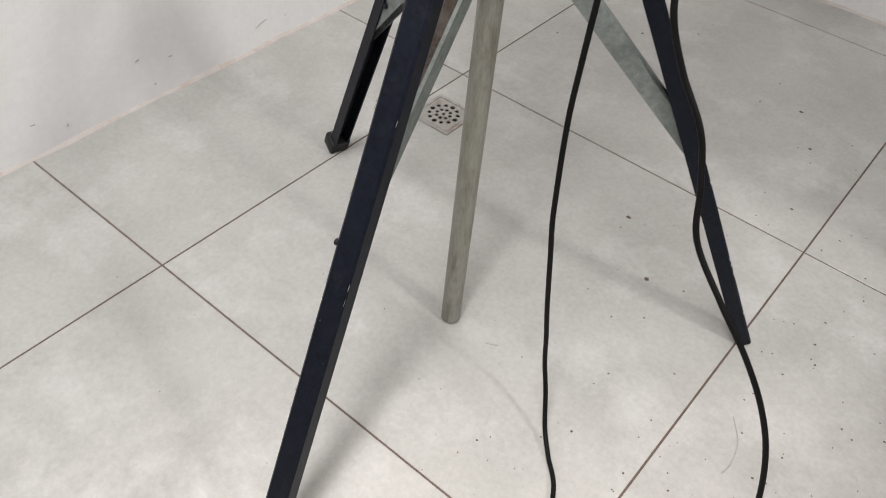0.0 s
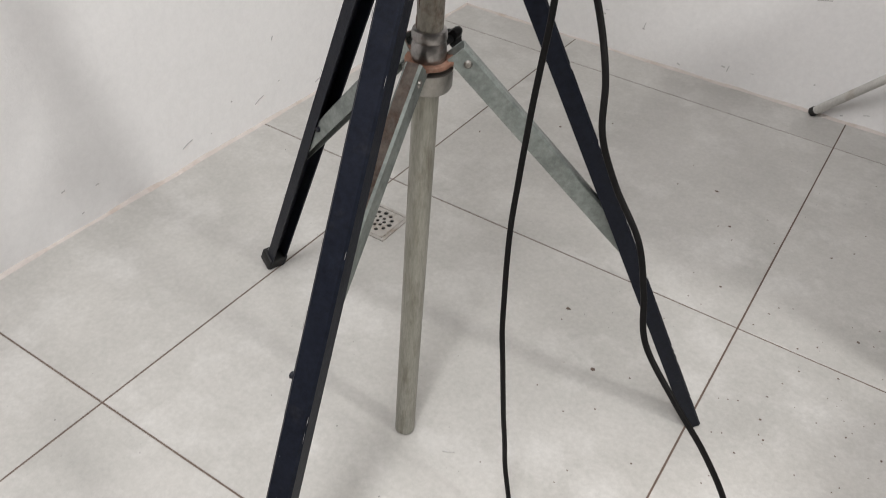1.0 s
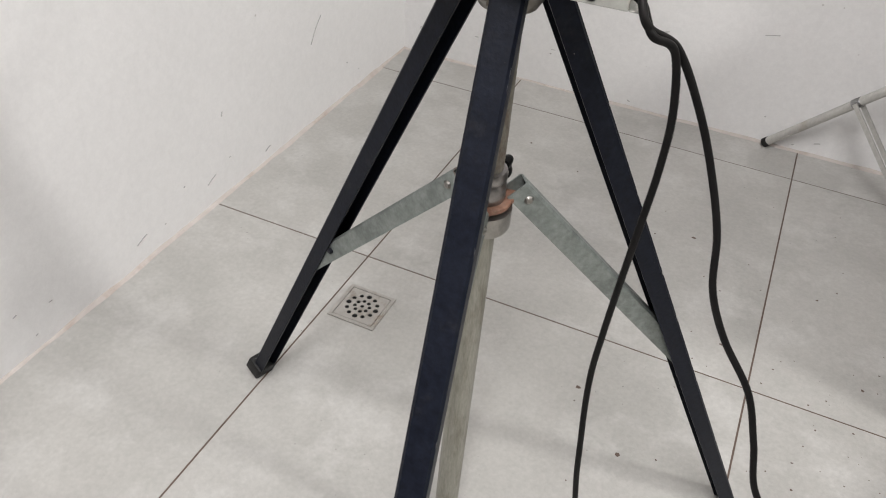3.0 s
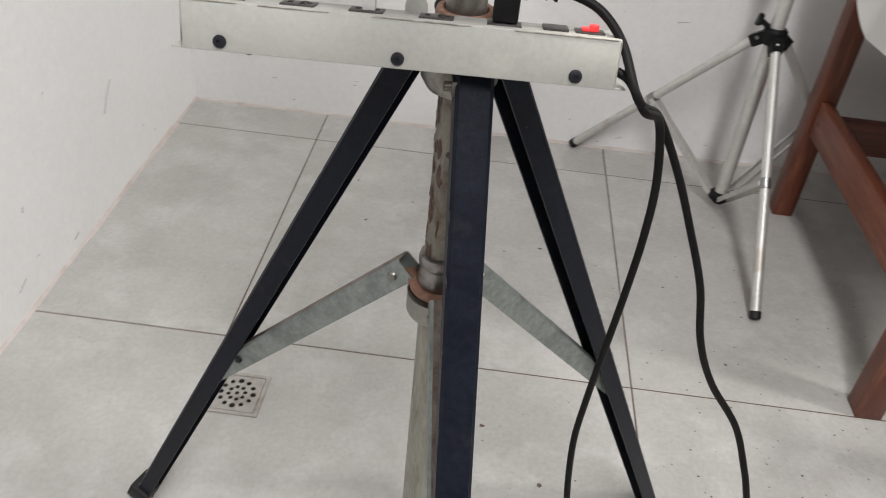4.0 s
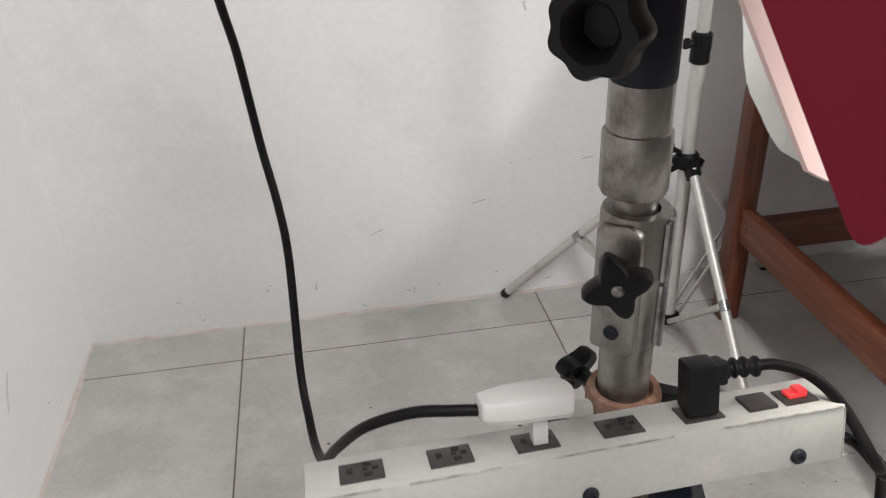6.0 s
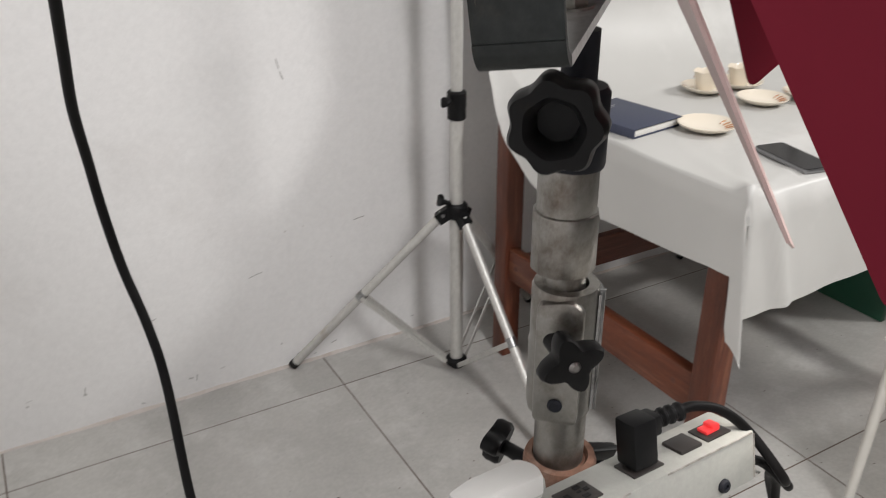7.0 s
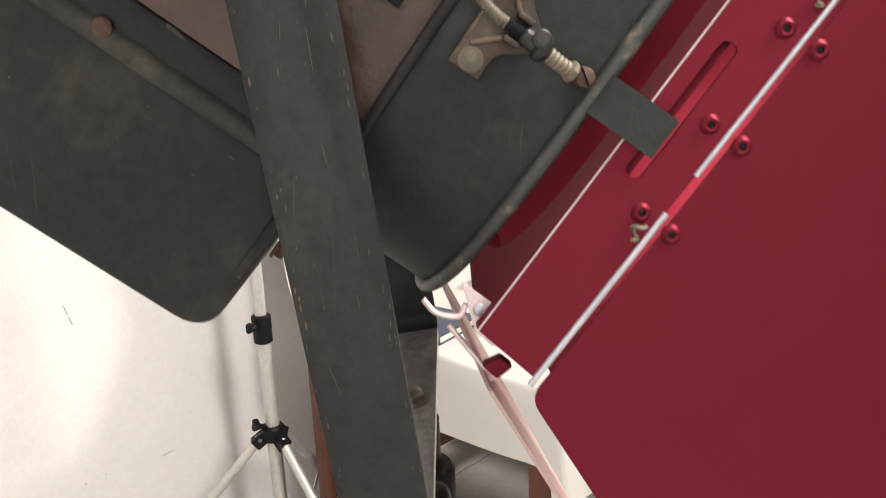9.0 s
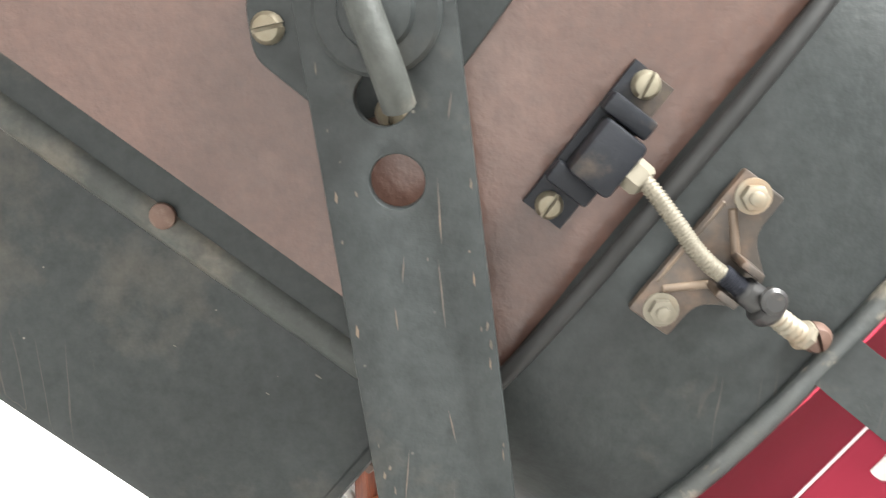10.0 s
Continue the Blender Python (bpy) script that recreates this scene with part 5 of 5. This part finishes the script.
# ---------------- table ----------------
TX0, TX1, TY0, TY1, TZ = 1.229, 2.200, -0.011, 0.752, 0.727
table = thing("wooden_table", (1.74, 0.366, 0), "red-brown wooden table with heavy square legs under a white sheet", "table")
part("tabletop", box(TX0 - 0.003, TX1 + 0.01, TY0 - 0.004, TY1 + 0.012, TZ - 0.030, TZ, 0.004), WOOD_X, table)
for lx in (TX0, TX1 - 0.052):
    for ly in (TY0 + 0.008, TY1 - 0.052):
        part("leg", box(lx, lx + 0.052, ly, ly + 0.052, 0.0, TZ - 0.0305, 0.004), WOOD, table, "red-brown square leg")
    part("apron", box(lx + 0.012, lx + 0.036, TY0 + 0.062, TY1 - 0.054, TZ - 0.115, TZ - 0.032, 0.003), WOOD_Y, table)
    rail = part("side_rail", box(lx + 0.010, lx + 0.040, TY0 + 0.0605, TY1 - 0.0525, 0.240, 0.328, 0.004), WOOD_Y, table, "worn red-brown side rail")
    for y in (0.10, 0.665):
        part("dowel", rod((lx + 0.0095, y, 0.285), (lx + 0.013, y, 0.285), 0.007, None, 14), WOOD_X, rail)
for ly in (TY0 + 0.016, TY1 - 0.044):
    part("end_apron", box(TX0 + 0.0525, TX1 - 0.0525, ly, ly + 0.024, TZ - 0.115, TZ - 0.032, 0.003), WOOD_X, table)
part("rear_rail", box(TX0 + 0.0525, TX1 - 0.0525, TY1 - 0.046, TY1 - 0.016, 0.195, 0.282, 0.004), WOOD_X, table, "dark red-brown rear rail")

# ---------------- white sheet: hangs behind the table, sweeps over it and down in front ----------------
EX, EYF, SZT = TX0 - 0.005, TY0 - 0.007, TZ + 0.003
HANG = 0.222


def sheet_point(w, v):
    """w: metres in from the left edge of the table (negative: overhang); v: metres back from the front edge (negative: front drop)."""
    R, yc = 0.25, 0.52
    L = yc - EYF
    flat_x = EX + w
    if v <= L:
        y, z, phi = EYF + max(v, 0), SZT, 0.0
    elif v <= L + R * math.pi / 2:
        phi = (v - L) / R
        y, z = yc + R * math.sin(phi), SZT + R * (1 - math.cos(phi))
    else:
        phi = math.pi / 2
        y, z = yc + R, SZT + R + (v - L - R * math.pi / 2)
    p, q = max(-w, 0.0), max(-v, 0.0)
    if w >= 0 and v >= 0:
        d = math.hypot(w, max(v, 0.0))
        crease = 0.010 * math.exp(-((w - v) / 0.022) ** 2) * math.exp(-d / 0.10) + 0.008 * math.exp(-((w - 0.35 * v - 0.01) / 0.016) ** 2) * math.exp(-d / 0.14) + 0.007 * math.exp(-((v - 0.30 * w) / 0.016) ** 2) * math.exp(-d / 0.16)
        crease += 0.004 * math.exp(-((v - 0.06 - 0.12 * math.sin(w * 5)) / 0.018) ** 2) * (0.5 - 0.5 * math.cos(min(w, 0.9) * 7.0))
        return Vector((flat_x, y, z + crease + 0.0018 * math.sin(v * 23 + w * 9) * math.sin(w * 7 + 1)))
    if p > 0 and q > 0:
        # the corner hangs as a pointed tail, folded towards the front edge
        b, bf = math.atan2(q, p), 0.75
        r = math.hypot(p, q) * float(np.interp(b, (0, 0.1, 0.35, 0.75, 0.977, 1.3, math.pi / 2), (1, 1.5, 1.75, 1.55, 1.1, 1.02, 1)))
        west = float(np.interp(b, (0, bf, math.pi / 2), (0.06, 0.045, 0.0)))
        south = float(np.interp(b, (0, 0.1, 0.35, bf, math.pi / 2), (0.0, 0.0, 0.05, 0.176, 0.07)))
        return Vector((EX - r * west - 0.004, EYF - r * south - 0.004, SZT - r * math.sqrt(1 - west * west * 0.8) + 0.004))
    if q > 0:
        k = min(q / 0.03, 1)
        wave = 0.014 + 0.008 * math.sin(flat_x * 11) * q / HANG + 0.003 * math.sin(flat_x * 41 + 1) * q / HANG + 0.02 * math.exp(-((w - 0.05 - 0.25 * q) / 0.02) ** 2)
        return Vector((flat_x, EYF - 0.004 - k * wave * 0.6 - 0.05 * q, SZT - q + 0.006 * (1 - k)))
    # side overhang turns from hanging down to lying in the plane of the backdrop
    e = float(np.interp(v, (0.55, 0.62, 0.663, 0.712, 0.815), (0, 0.14, 0.5, 0.71, 1)))
    tilt = e * math.pi / 2
    k = min(p / 0.03, 1)
    out = Vector((-math.sin(tilt) - (1 - e) * 0.06, 0, -math.cos(tilt)))
    z0 = Vector((EX - 0.004 * k, y, z))
    z0 += Vector((-0.004 * math.sin(v * 14) * p / 0.15 * (1 - e), 0, 0))
    return z0 + out * p


bm = bmesh.new()
ws = [-0.150 + 0.010 * k for k in range(15)] + [-0.006, 0.0, 0.008] + [0.018 + 0.011 * k for k in range(26)] + [0.32 + 0.03 * k for k in range(27)]
vs = [-HANG + 0.0105 * k for k in range(19)] + [-0.007, 0.0, 0.008] + [0.018 + 0.011 * k for k in range(26)] + [0.312 + 0.0125 * k for k in range(58)] + [1.05 + 0.08 * k for k in range(15)]
grid = []
for v in vs:
    narrow = float(np.interp(v, (0.05, 0.37, 0.55, 0.62, 0.663, 0.712, 0.815, 1.05, 1.4), (0.97, 1.14, 1.2, 0.87, 0.57, 0.40, 0.23, 0.33, 0.45)))
    grid.append([bm.verts.new(sheet_point(w * narrow if w < 0 else w, v)) for w in ws])
for a, b in zip(grid, grid[1:]):
    for k in range(len(ws) - 1):
        bm.faces.new((a[k], a[k + 1], b[k + 1], b[k]))
bmesh.ops.recalc_face_normals(bm, faces=bm.faces)
sheet = part("backdrop_sheet", bm, SHEET, None, "off-white vinyl sheet hung behind, swept over and draped on the table", sharp=180, category="backdrop sheet")
sol = sheet.modifiers.new("thickness", "SOLIDIFY")
sol.thickness, sol.offset = 0.0012, 0
TOP = SZT + 0.0025

# ---------------- things on the table ----------------
def cup(x, y, turn, group="cups and saucers on the table"):
    sa = part("saucer", lathe([(0.0, 0.004), (0.025, 0.004), (0.029, 0.006), (0.048, 0.012), (0.054, 0.017), (0.0565, 0.0175), (0.0565, 0.0155), (0.049, 0.0095), (0.030, 0.001), (0.025, 0.0), (0.0, 0.0005)], 40, pose(x, y, TOP)), CREAM, None, "cream porcelain saucer with a faint brown rim pattern", category="saucer", group=group)
    for k in range(3):
        a = turn + 1.0 + k * 2.1
        part("rim_pattern", hose([(x + 0.0505 * math.cos(a + q), y + 0.0505 * math.sin(a + q), TOP + 0.0152) for q in (-0.16, -0.05, 0.05, 0.16)], 0.0011, 6, 4), GILT, sa, "brown painted sprig")
    cu = thing("cup", (x, y, TOP + 0.005), "small cream porcelain cup with a wavy rim standing on its saucer", "cup", group)
    cu.scale = (0.86, 0.86, 0.86)
    prof = [(0.0, 0.008), (0.019, 0.008), (0.022, 0.0055), (0.0235, 0.0095), (0.026, 0.014), (0.0295, 0.030), (0.0335, 0.050), (0.0375, 0.058), (0.0368, 0.058), (0.0325, 0.050), (0.028, 0.030), (0.022, 0.014), (0.0, 0.012)]
    b = lathe(prof, 40, pose(x, y, TOP))
    for v in b.verts:
        if v.co.z - TOP > 0.049:
            a = math.atan2(v.co.y - y, v.co.x - x)
            v.co.z += 0.0018 * math.cos(8 * a)
    cb_ = part("bowl", b, CREAM, cu)
    d = Vector((math.cos(turn), math.sin(turn), 0))
    c = Vector((x, y, TOP))
    part("handle", hose([c + d * 0.033 + Vector((0, 0, 0.050)), c + d * 0.045 + Vector((0, 0, 0.053)), c + d * 0.052 + Vector((0, 0, 0.044)), c + d * 0.045 + Vector((0, 0, 0.030)), c + d * 0.029 + Vector((0, 0, 0.024))], 0.0026, 8), CREAM, cu)
    part("sprig", hose([c + Vector((0.0335 * math.cos(turn + q), 0.0335 * math.sin(turn + q), 0.045 - 0.03 * abs(q - 2.4))) for q in (2.1, 2.3, 2.5, 2.7)], 0.0012, 6, 4), GILT, cb_, "brown painted sprig")


for x, y, t in ((1.6485, 0.494, -0.55), (1.752, 0.485, -0.6), (1.809, 0.332, -0.5)):
    cup(x, y, t)


def side_plate(x, y, r, turn):
    sa = part("saucer", lathe([(0.0, 0.004), (r * 0.5, 0.004), (r * 0.86, 0.012), (r, 0.0175), (r * 1.0, 0.0155), (r * 0.86, 0.009), (r * 0.5, 0.0), (0.0, 0.0)], 40, pose(x, y, TOP)), CREAM, None, "empty cream porcelain saucer with brown leaf pattern", category="saucer", group="cups and saucers on the table")
    for k in range(4):
        a = turn + k * 0.28
        part("leaf_pattern", hose([(x + rr * math.cos(a + dq), y + rr * math.sin(a + dq), TOP + 0.0075 + (rr / r - 0.6) * 0.022) for rr, dq in ((r * 0.62, 0), (r * 0.74, 0.05), (r * 0.86, 0.0))], 0.0016, 6, 4), GILT, sa, "brown painted leaf")


side_plate(1.433, 0.279, 0.060, -0.9)
side_plate(1.687, 0.356, 0.057, -0.9)

bk = thing("book", (1.325, 0.405, TOP), "closed navy cloth-bound book lying on the sheet", "book")
BM = Matrix.Translation((1.325, 0.408, TOP)) @ Matrix.Rotation(radians(8), 4, "Z") @ Matrix.Diagonal((1.14, 0.88, 1, 1))


def on_book(b):
    b.transform(BM)
    return b


part("cover", on_book(merge(box(-0.066, 0.066, -0.103, 0.103, 0.0, 0.0025, 0.0008), box(-0.066, 0.066, -0.103, 0.103, 0.0175, 0.020, 0.0008), box(-0.0675, -0.064, -0.103, 0.103, 0.0, 0.020, 0.001))), NAVY, bk)
part("pages", on_book(box(-0.0638, 0.062, -0.0995, 0.0995, 0.0026, 0.0174, 0.0005)), PAPER, bk, "white page block")
part("title_bar", on_book(merge(box(-0.030, 0.022, 0.058, 0.062, 0.0201, 0.0204), box(-0.022, 0.014, 0.050, 0.0525, 0.0201, 0.0204))), PHONE_EDGE, bk, "faint grey title bars")

ph = thing("phone", (1.4355, 0.0655, TOP), "black glass phone lying on the sheet", "phone")
FM = Matrix.Translation((1.4355, 0.0655, TOP)) @ Matrix.Rotation(radians(-11), 4, "Z") @ Matrix.Diagonal((0.92, 0.92, 1, 1))
fb = plate(rounded([(-0.036, -0.077), (0.036, -0.077), (0.036, 0.077), (-0.036, 0.077)], 0.009), 0.0082, (), None, 0.0015)
fb.transform(FM @ Matrix.Translation((0, 0, 0.0045)))
part("phone_body", fb, PHONE_EDGE, ph, "grey metal edge")
fb = plate(rounded([(-0.0352, -0.0762), (0.0352, -0.0762), (0.0352, 0.0762), (-0.0352, 0.0762)], 0.0085), 0.0012)
fb.transform(FM @ Matrix.Translation((0, 0, 0.0088)))
part("screen", fb, GLASS_BLACK, ph, "dark glossy screen")

# ---------------- white chair ----------------
chair = thing("white_chair", (1.77, -0.42, 0), "white lacquered metal-framed chair with a flat seat, brightly lit", "chair")
CM = Matrix.Translation((1.500, -0.160, 0)) @ Matrix.Rotation(radians(-15), 4, "Z")


def on_chair(b):
    b.transform(CM)
    return b


seat = plate(rounded([(0.0, 0.0), (0.42, 0.0), (0.42, -0.40), (0.0, -0.40)], 0.03), 0.016, (), None, 0.005)
seat.transform(CM @ Matrix.Translation((0, 0, 0.450)))
part("seat", seat, CHAIR, chair)
part("seat_rim", on_chair(hose([(0.02, -0.006, 0.436), (0.40, -0.006, 0.436), (0.414, -0.02, 0.436), (0.414, -0.38, 0.436), (0.40, -0.394, 0.436), (0.02, -0.394, 0.436), (0.006, -0.38, 0.436), (0.006, -0.02, 0.436), (0.02, -0.006, 0.436)], 0.008, 8, 3)), CHAIR, chair)
part("corner_cap", on_chair(lathe([(0.0, 0.004), (0.010, 0.0035), (0.013, 0.0)], 18, pose(0.024, -0.022, 0.4578))), CHAIR, chair)
for x, y, sx, sy in ((0.012, -0.012, 0.02, 0.035), (0.408, -0.012, 0.03, 0.03), (0.012, -0.388, -0.02, -0.03), (0.408, -0.388, 0.03, -0.03)):
    lg = part("leg", on_chair(rod((x, y, 0.444), (x + sx, y + sy, 0.014), 0.0115, 0.0095, 18)), CHAIR, chair)
    part("leg_tip", on_chair(rod((x + sx, y + sy, 0.016), (x + sx, y + sy, 0.0005), 0.0112, 0.010, 16, 0.002)), RUBBER, lg)

# ---------------- low cabinet beyond the table ----------------
cab = thing("low_cabinet", (2.55, 0.5, 0), "low cabinet with dark green side and orange wooden front", "cabinet")
part("side_panel", box(2.286, 2.308, 0.290, 0.73, 0.0, 0.56, 0.004), GREEN, cab, "dark green side panel")
part("front_panel", box(2.3085, 2.89, 0.300, 0.318, 0.012, 0.54, 0.002), ORANGE, cab, "orange wooden front")
part("side_panel", box(2.89, 2.912, 0.290, 0.73, 0.0, 0.56, 0.004), GREEN, cab, "dark green side panel")
part("cabinet_top", box(2.3085, 2.8895, 0.3185, 0.73, 0.52, 0.54, 0.002), ORANGE, cab)
part("panel_screw", lathe([(0.003, 0), (0.002, 0.001)], 10, frame_along((2.286, 0.303, 0.16), (2.27, 0.303, 0.16))), BARE, cab)

# ---------------- floor drain ----------------
drain = thing("floor_drain", (0.066, -0.146, 0), "square stainless floor drain grate with round holes", "floor drain")
part("drain_frame", plate([(-0.05, -0.05), (0.05, -0.05), (0.05, 0.05), (-0.05, 0.05)], 0.003, [[(-0.043, -0.043), (0.043, -0.043), (0.043, 0.043), (-0.043, 0.043)]], pose(0.066, -0.146, 0.0015)), DRAIN, drain)
hs = [ring_of(0, 0, 0.0042, 10)]
for k in range(8):
    a = 2 * math.pi * k / 8 + 0.2
    hs.append(ring_of(0.015 * math.cos(a), 0.015 * math.sin(a), 0.0042, 10))
for k in range(12):
    a = 2 * math.pi * k / 12
    hs.append(ring_of(0.030 * math.cos(a), 0.030 * math.sin(a), 0.0046 if k % 3 else 0.0056, 10))
part("grate", plate([(-0.042, -0.042), (0.042, -0.042), (0.042, 0.042), (-0.042, 0.042)], 0.0018, hs, pose(0.066, -0.146, 0.0018)), DRAIN, drain, "perforated steel grate")
part("drain_pit", box(0.022, 0.110, -0.190, -0.102, 0.0004, 0.0007), HOLE, drain, "flat black sheet standing for the shade in the pit")

# ---------------- marks and dirt ----------------
bm = bmesh.new()
rng = random.Random(5)
for k in range(420):
    x, y = (rng.uniform(0.5, 2.4), rng.uniform(-1.1, 0.7)) if k < 120 else (rng.gauss(1.15, 0.28), rng.gauss(-0.35, 0.35))
    if y > 0.9:
        continue
    if k < 12:
        x, y = ((0.516, -0.145), (0.688, 0.304), (0.736, 0.096), (0.30, 0.55), (0.15, 0.62), (0.05, 0.3), (0.62, 0.42), (0.9, 0.33), (1.0, 0.1), (0.2, 0.45), (0.42, 0.25), (0.62, -0.26))[k]
    s = rng.uniform(0.0010, 0.0026) if k >= 12 else rng.uniform(0.003, 0.0055)
    c = [bm.verts.new((x + s * rng.uniform(0.6, 1.3) * math.cos(a), y + s * rng.uniform(0.5, 1.2) * math.sin(a), 0.0006)) for a in (0, 1.2, 2.4, 3.7, 5.0)]
    t = bm.verts.new((x, y, 0.0006 + s * 0.35))
    for q in range(5):
        bm.faces.new((c[q], c[(q + 1) % 5], t))
part("floor_grit", bm, GROUT, None, "dark crumbs and grit scattered over the tiles", category="grit", kind="stuff")
part("floor_scratch", hose([(0.500, -0.560, 0.0006), (0.508, -0.556, 0.0006), (0.517, -0.551, 0.0006)], 0.0009, 6, 4), SCUFF, None, "short dark scratch on a tile", category="scratch", kind="structure")
part("floor_thread", hose([(0.86, -0.415, 0.001), (0.885, -0.452, 0.001), (0.893, -0.490, 0.001), (0.890, -0.515, 0.001)], 0.0008, 6, 6), SCUFF, None, "thin curved grey thread lying on the floor", category="thread")


def scuff(pts, r):
    part("wall_scuff", hose(pts, r, 6, 4), SCUFF, None, "thin dark scuff on the white wall", category="scuff", kind="structure")


for x, z, dx, dz in ((0.625, 0.292, 0.035, 0.008), (0.917, 0.387, 0.03, 0.004), (0.36, 0.233, 0.03, 0.012), (0.749, 0.828, 0.005, -0.022), (0.756, 0.799, 0.006, -0.02), (0.2, 0.09, 0.004, 0.02), (0.46, 0.04, 0.003, 0.018), (0.83, 0.035, 0.015, 0.004)):
    scuff([(x, YN - 0.0006, z), (x + dx * 0.5, YN - 0.0006, z + dz * 0.6), (x + dx, YN - 0.0006, z + dz)], 0.0011)
for y, z, dy, dz in ((0.052, 0.199, 0.004, 0.010), (0.42, 0.22, 0.05, 0.06), (-0.02, 0.06, 0.03, 0.012), (-0.25, 0.05, 0.03, 0.01), (-0.55, 0.10, 0.008, 0.002), (0.2, 0.03, 0.02, 0.006)):
    scuff([(XW + 0.0006, y, z), (XW + 0.0006, y + dy * 0.5, z + dz * 0.6), (XW + 0.0006, y + dy, z + dz)], 0.0012)

rng = random.Random(9)
for k in range(12):
    y, z, q = rng.uniform(-1.0, 0.8), rng.uniform(0.012, 0.11), rng.uniform(0.003, 0.010)
    scuff([(XW + 0.0006, y, z), (XW + 0.0006, y + q, z + rng.uniform(-0.3, 0.3) * q)], rng.uniform(0.0008, 0.002))
for k in range(14):
    x, z, q = rng.uniform(-0.2, 1.4), rng.uniform(0.012, 0.12), rng.uniform(0.003, 0.012)
    scuff([(x, YN - 0.0006, z), (x + q, YN - 0.0006, z + rng.uniform(-0.5, 0.5) * q)], rng.uniform(0.0007, 0.0016))

# ---------------- floor tiles ----------------
meshes = {}


def tile_mesh(w, d):
    key = (round(w, 4), round(d, 4))
    if key not in meshes:
        b = box(0, w, 0, d, -0.010, 0.0, 0.0)
        edge = [e for e in b.edges if all(v.co.z > -0.001 for v in e.verts)]
        bmesh.ops.bevel(b, geom=edge, offset=0.0005, segments=1, affect="EDGES")
        me = bpy.data.meshes.new("tile")
        b.to_mesh(me)
        b.free()
        me.materials.append(TILE)
        meshes[key] = me
    return meshes[key]


G = 0.0017
xs = [XW] + [T * k for k in range(0, 9)] + [XE]
ys = [YS] + [T * k for k in range(-6, 2)] + [YN]
for x0, x1 in zip(xs, xs[1:]):
    for y0, y1 in zip(ys, ys[1:]):
        g = new("tile", tile_mesh(x1 - x0 - 2 * G, y1 - y0 - 2 * G))
        g.location = (x0 + G, y0 + G, 0)
        g.parent = floor
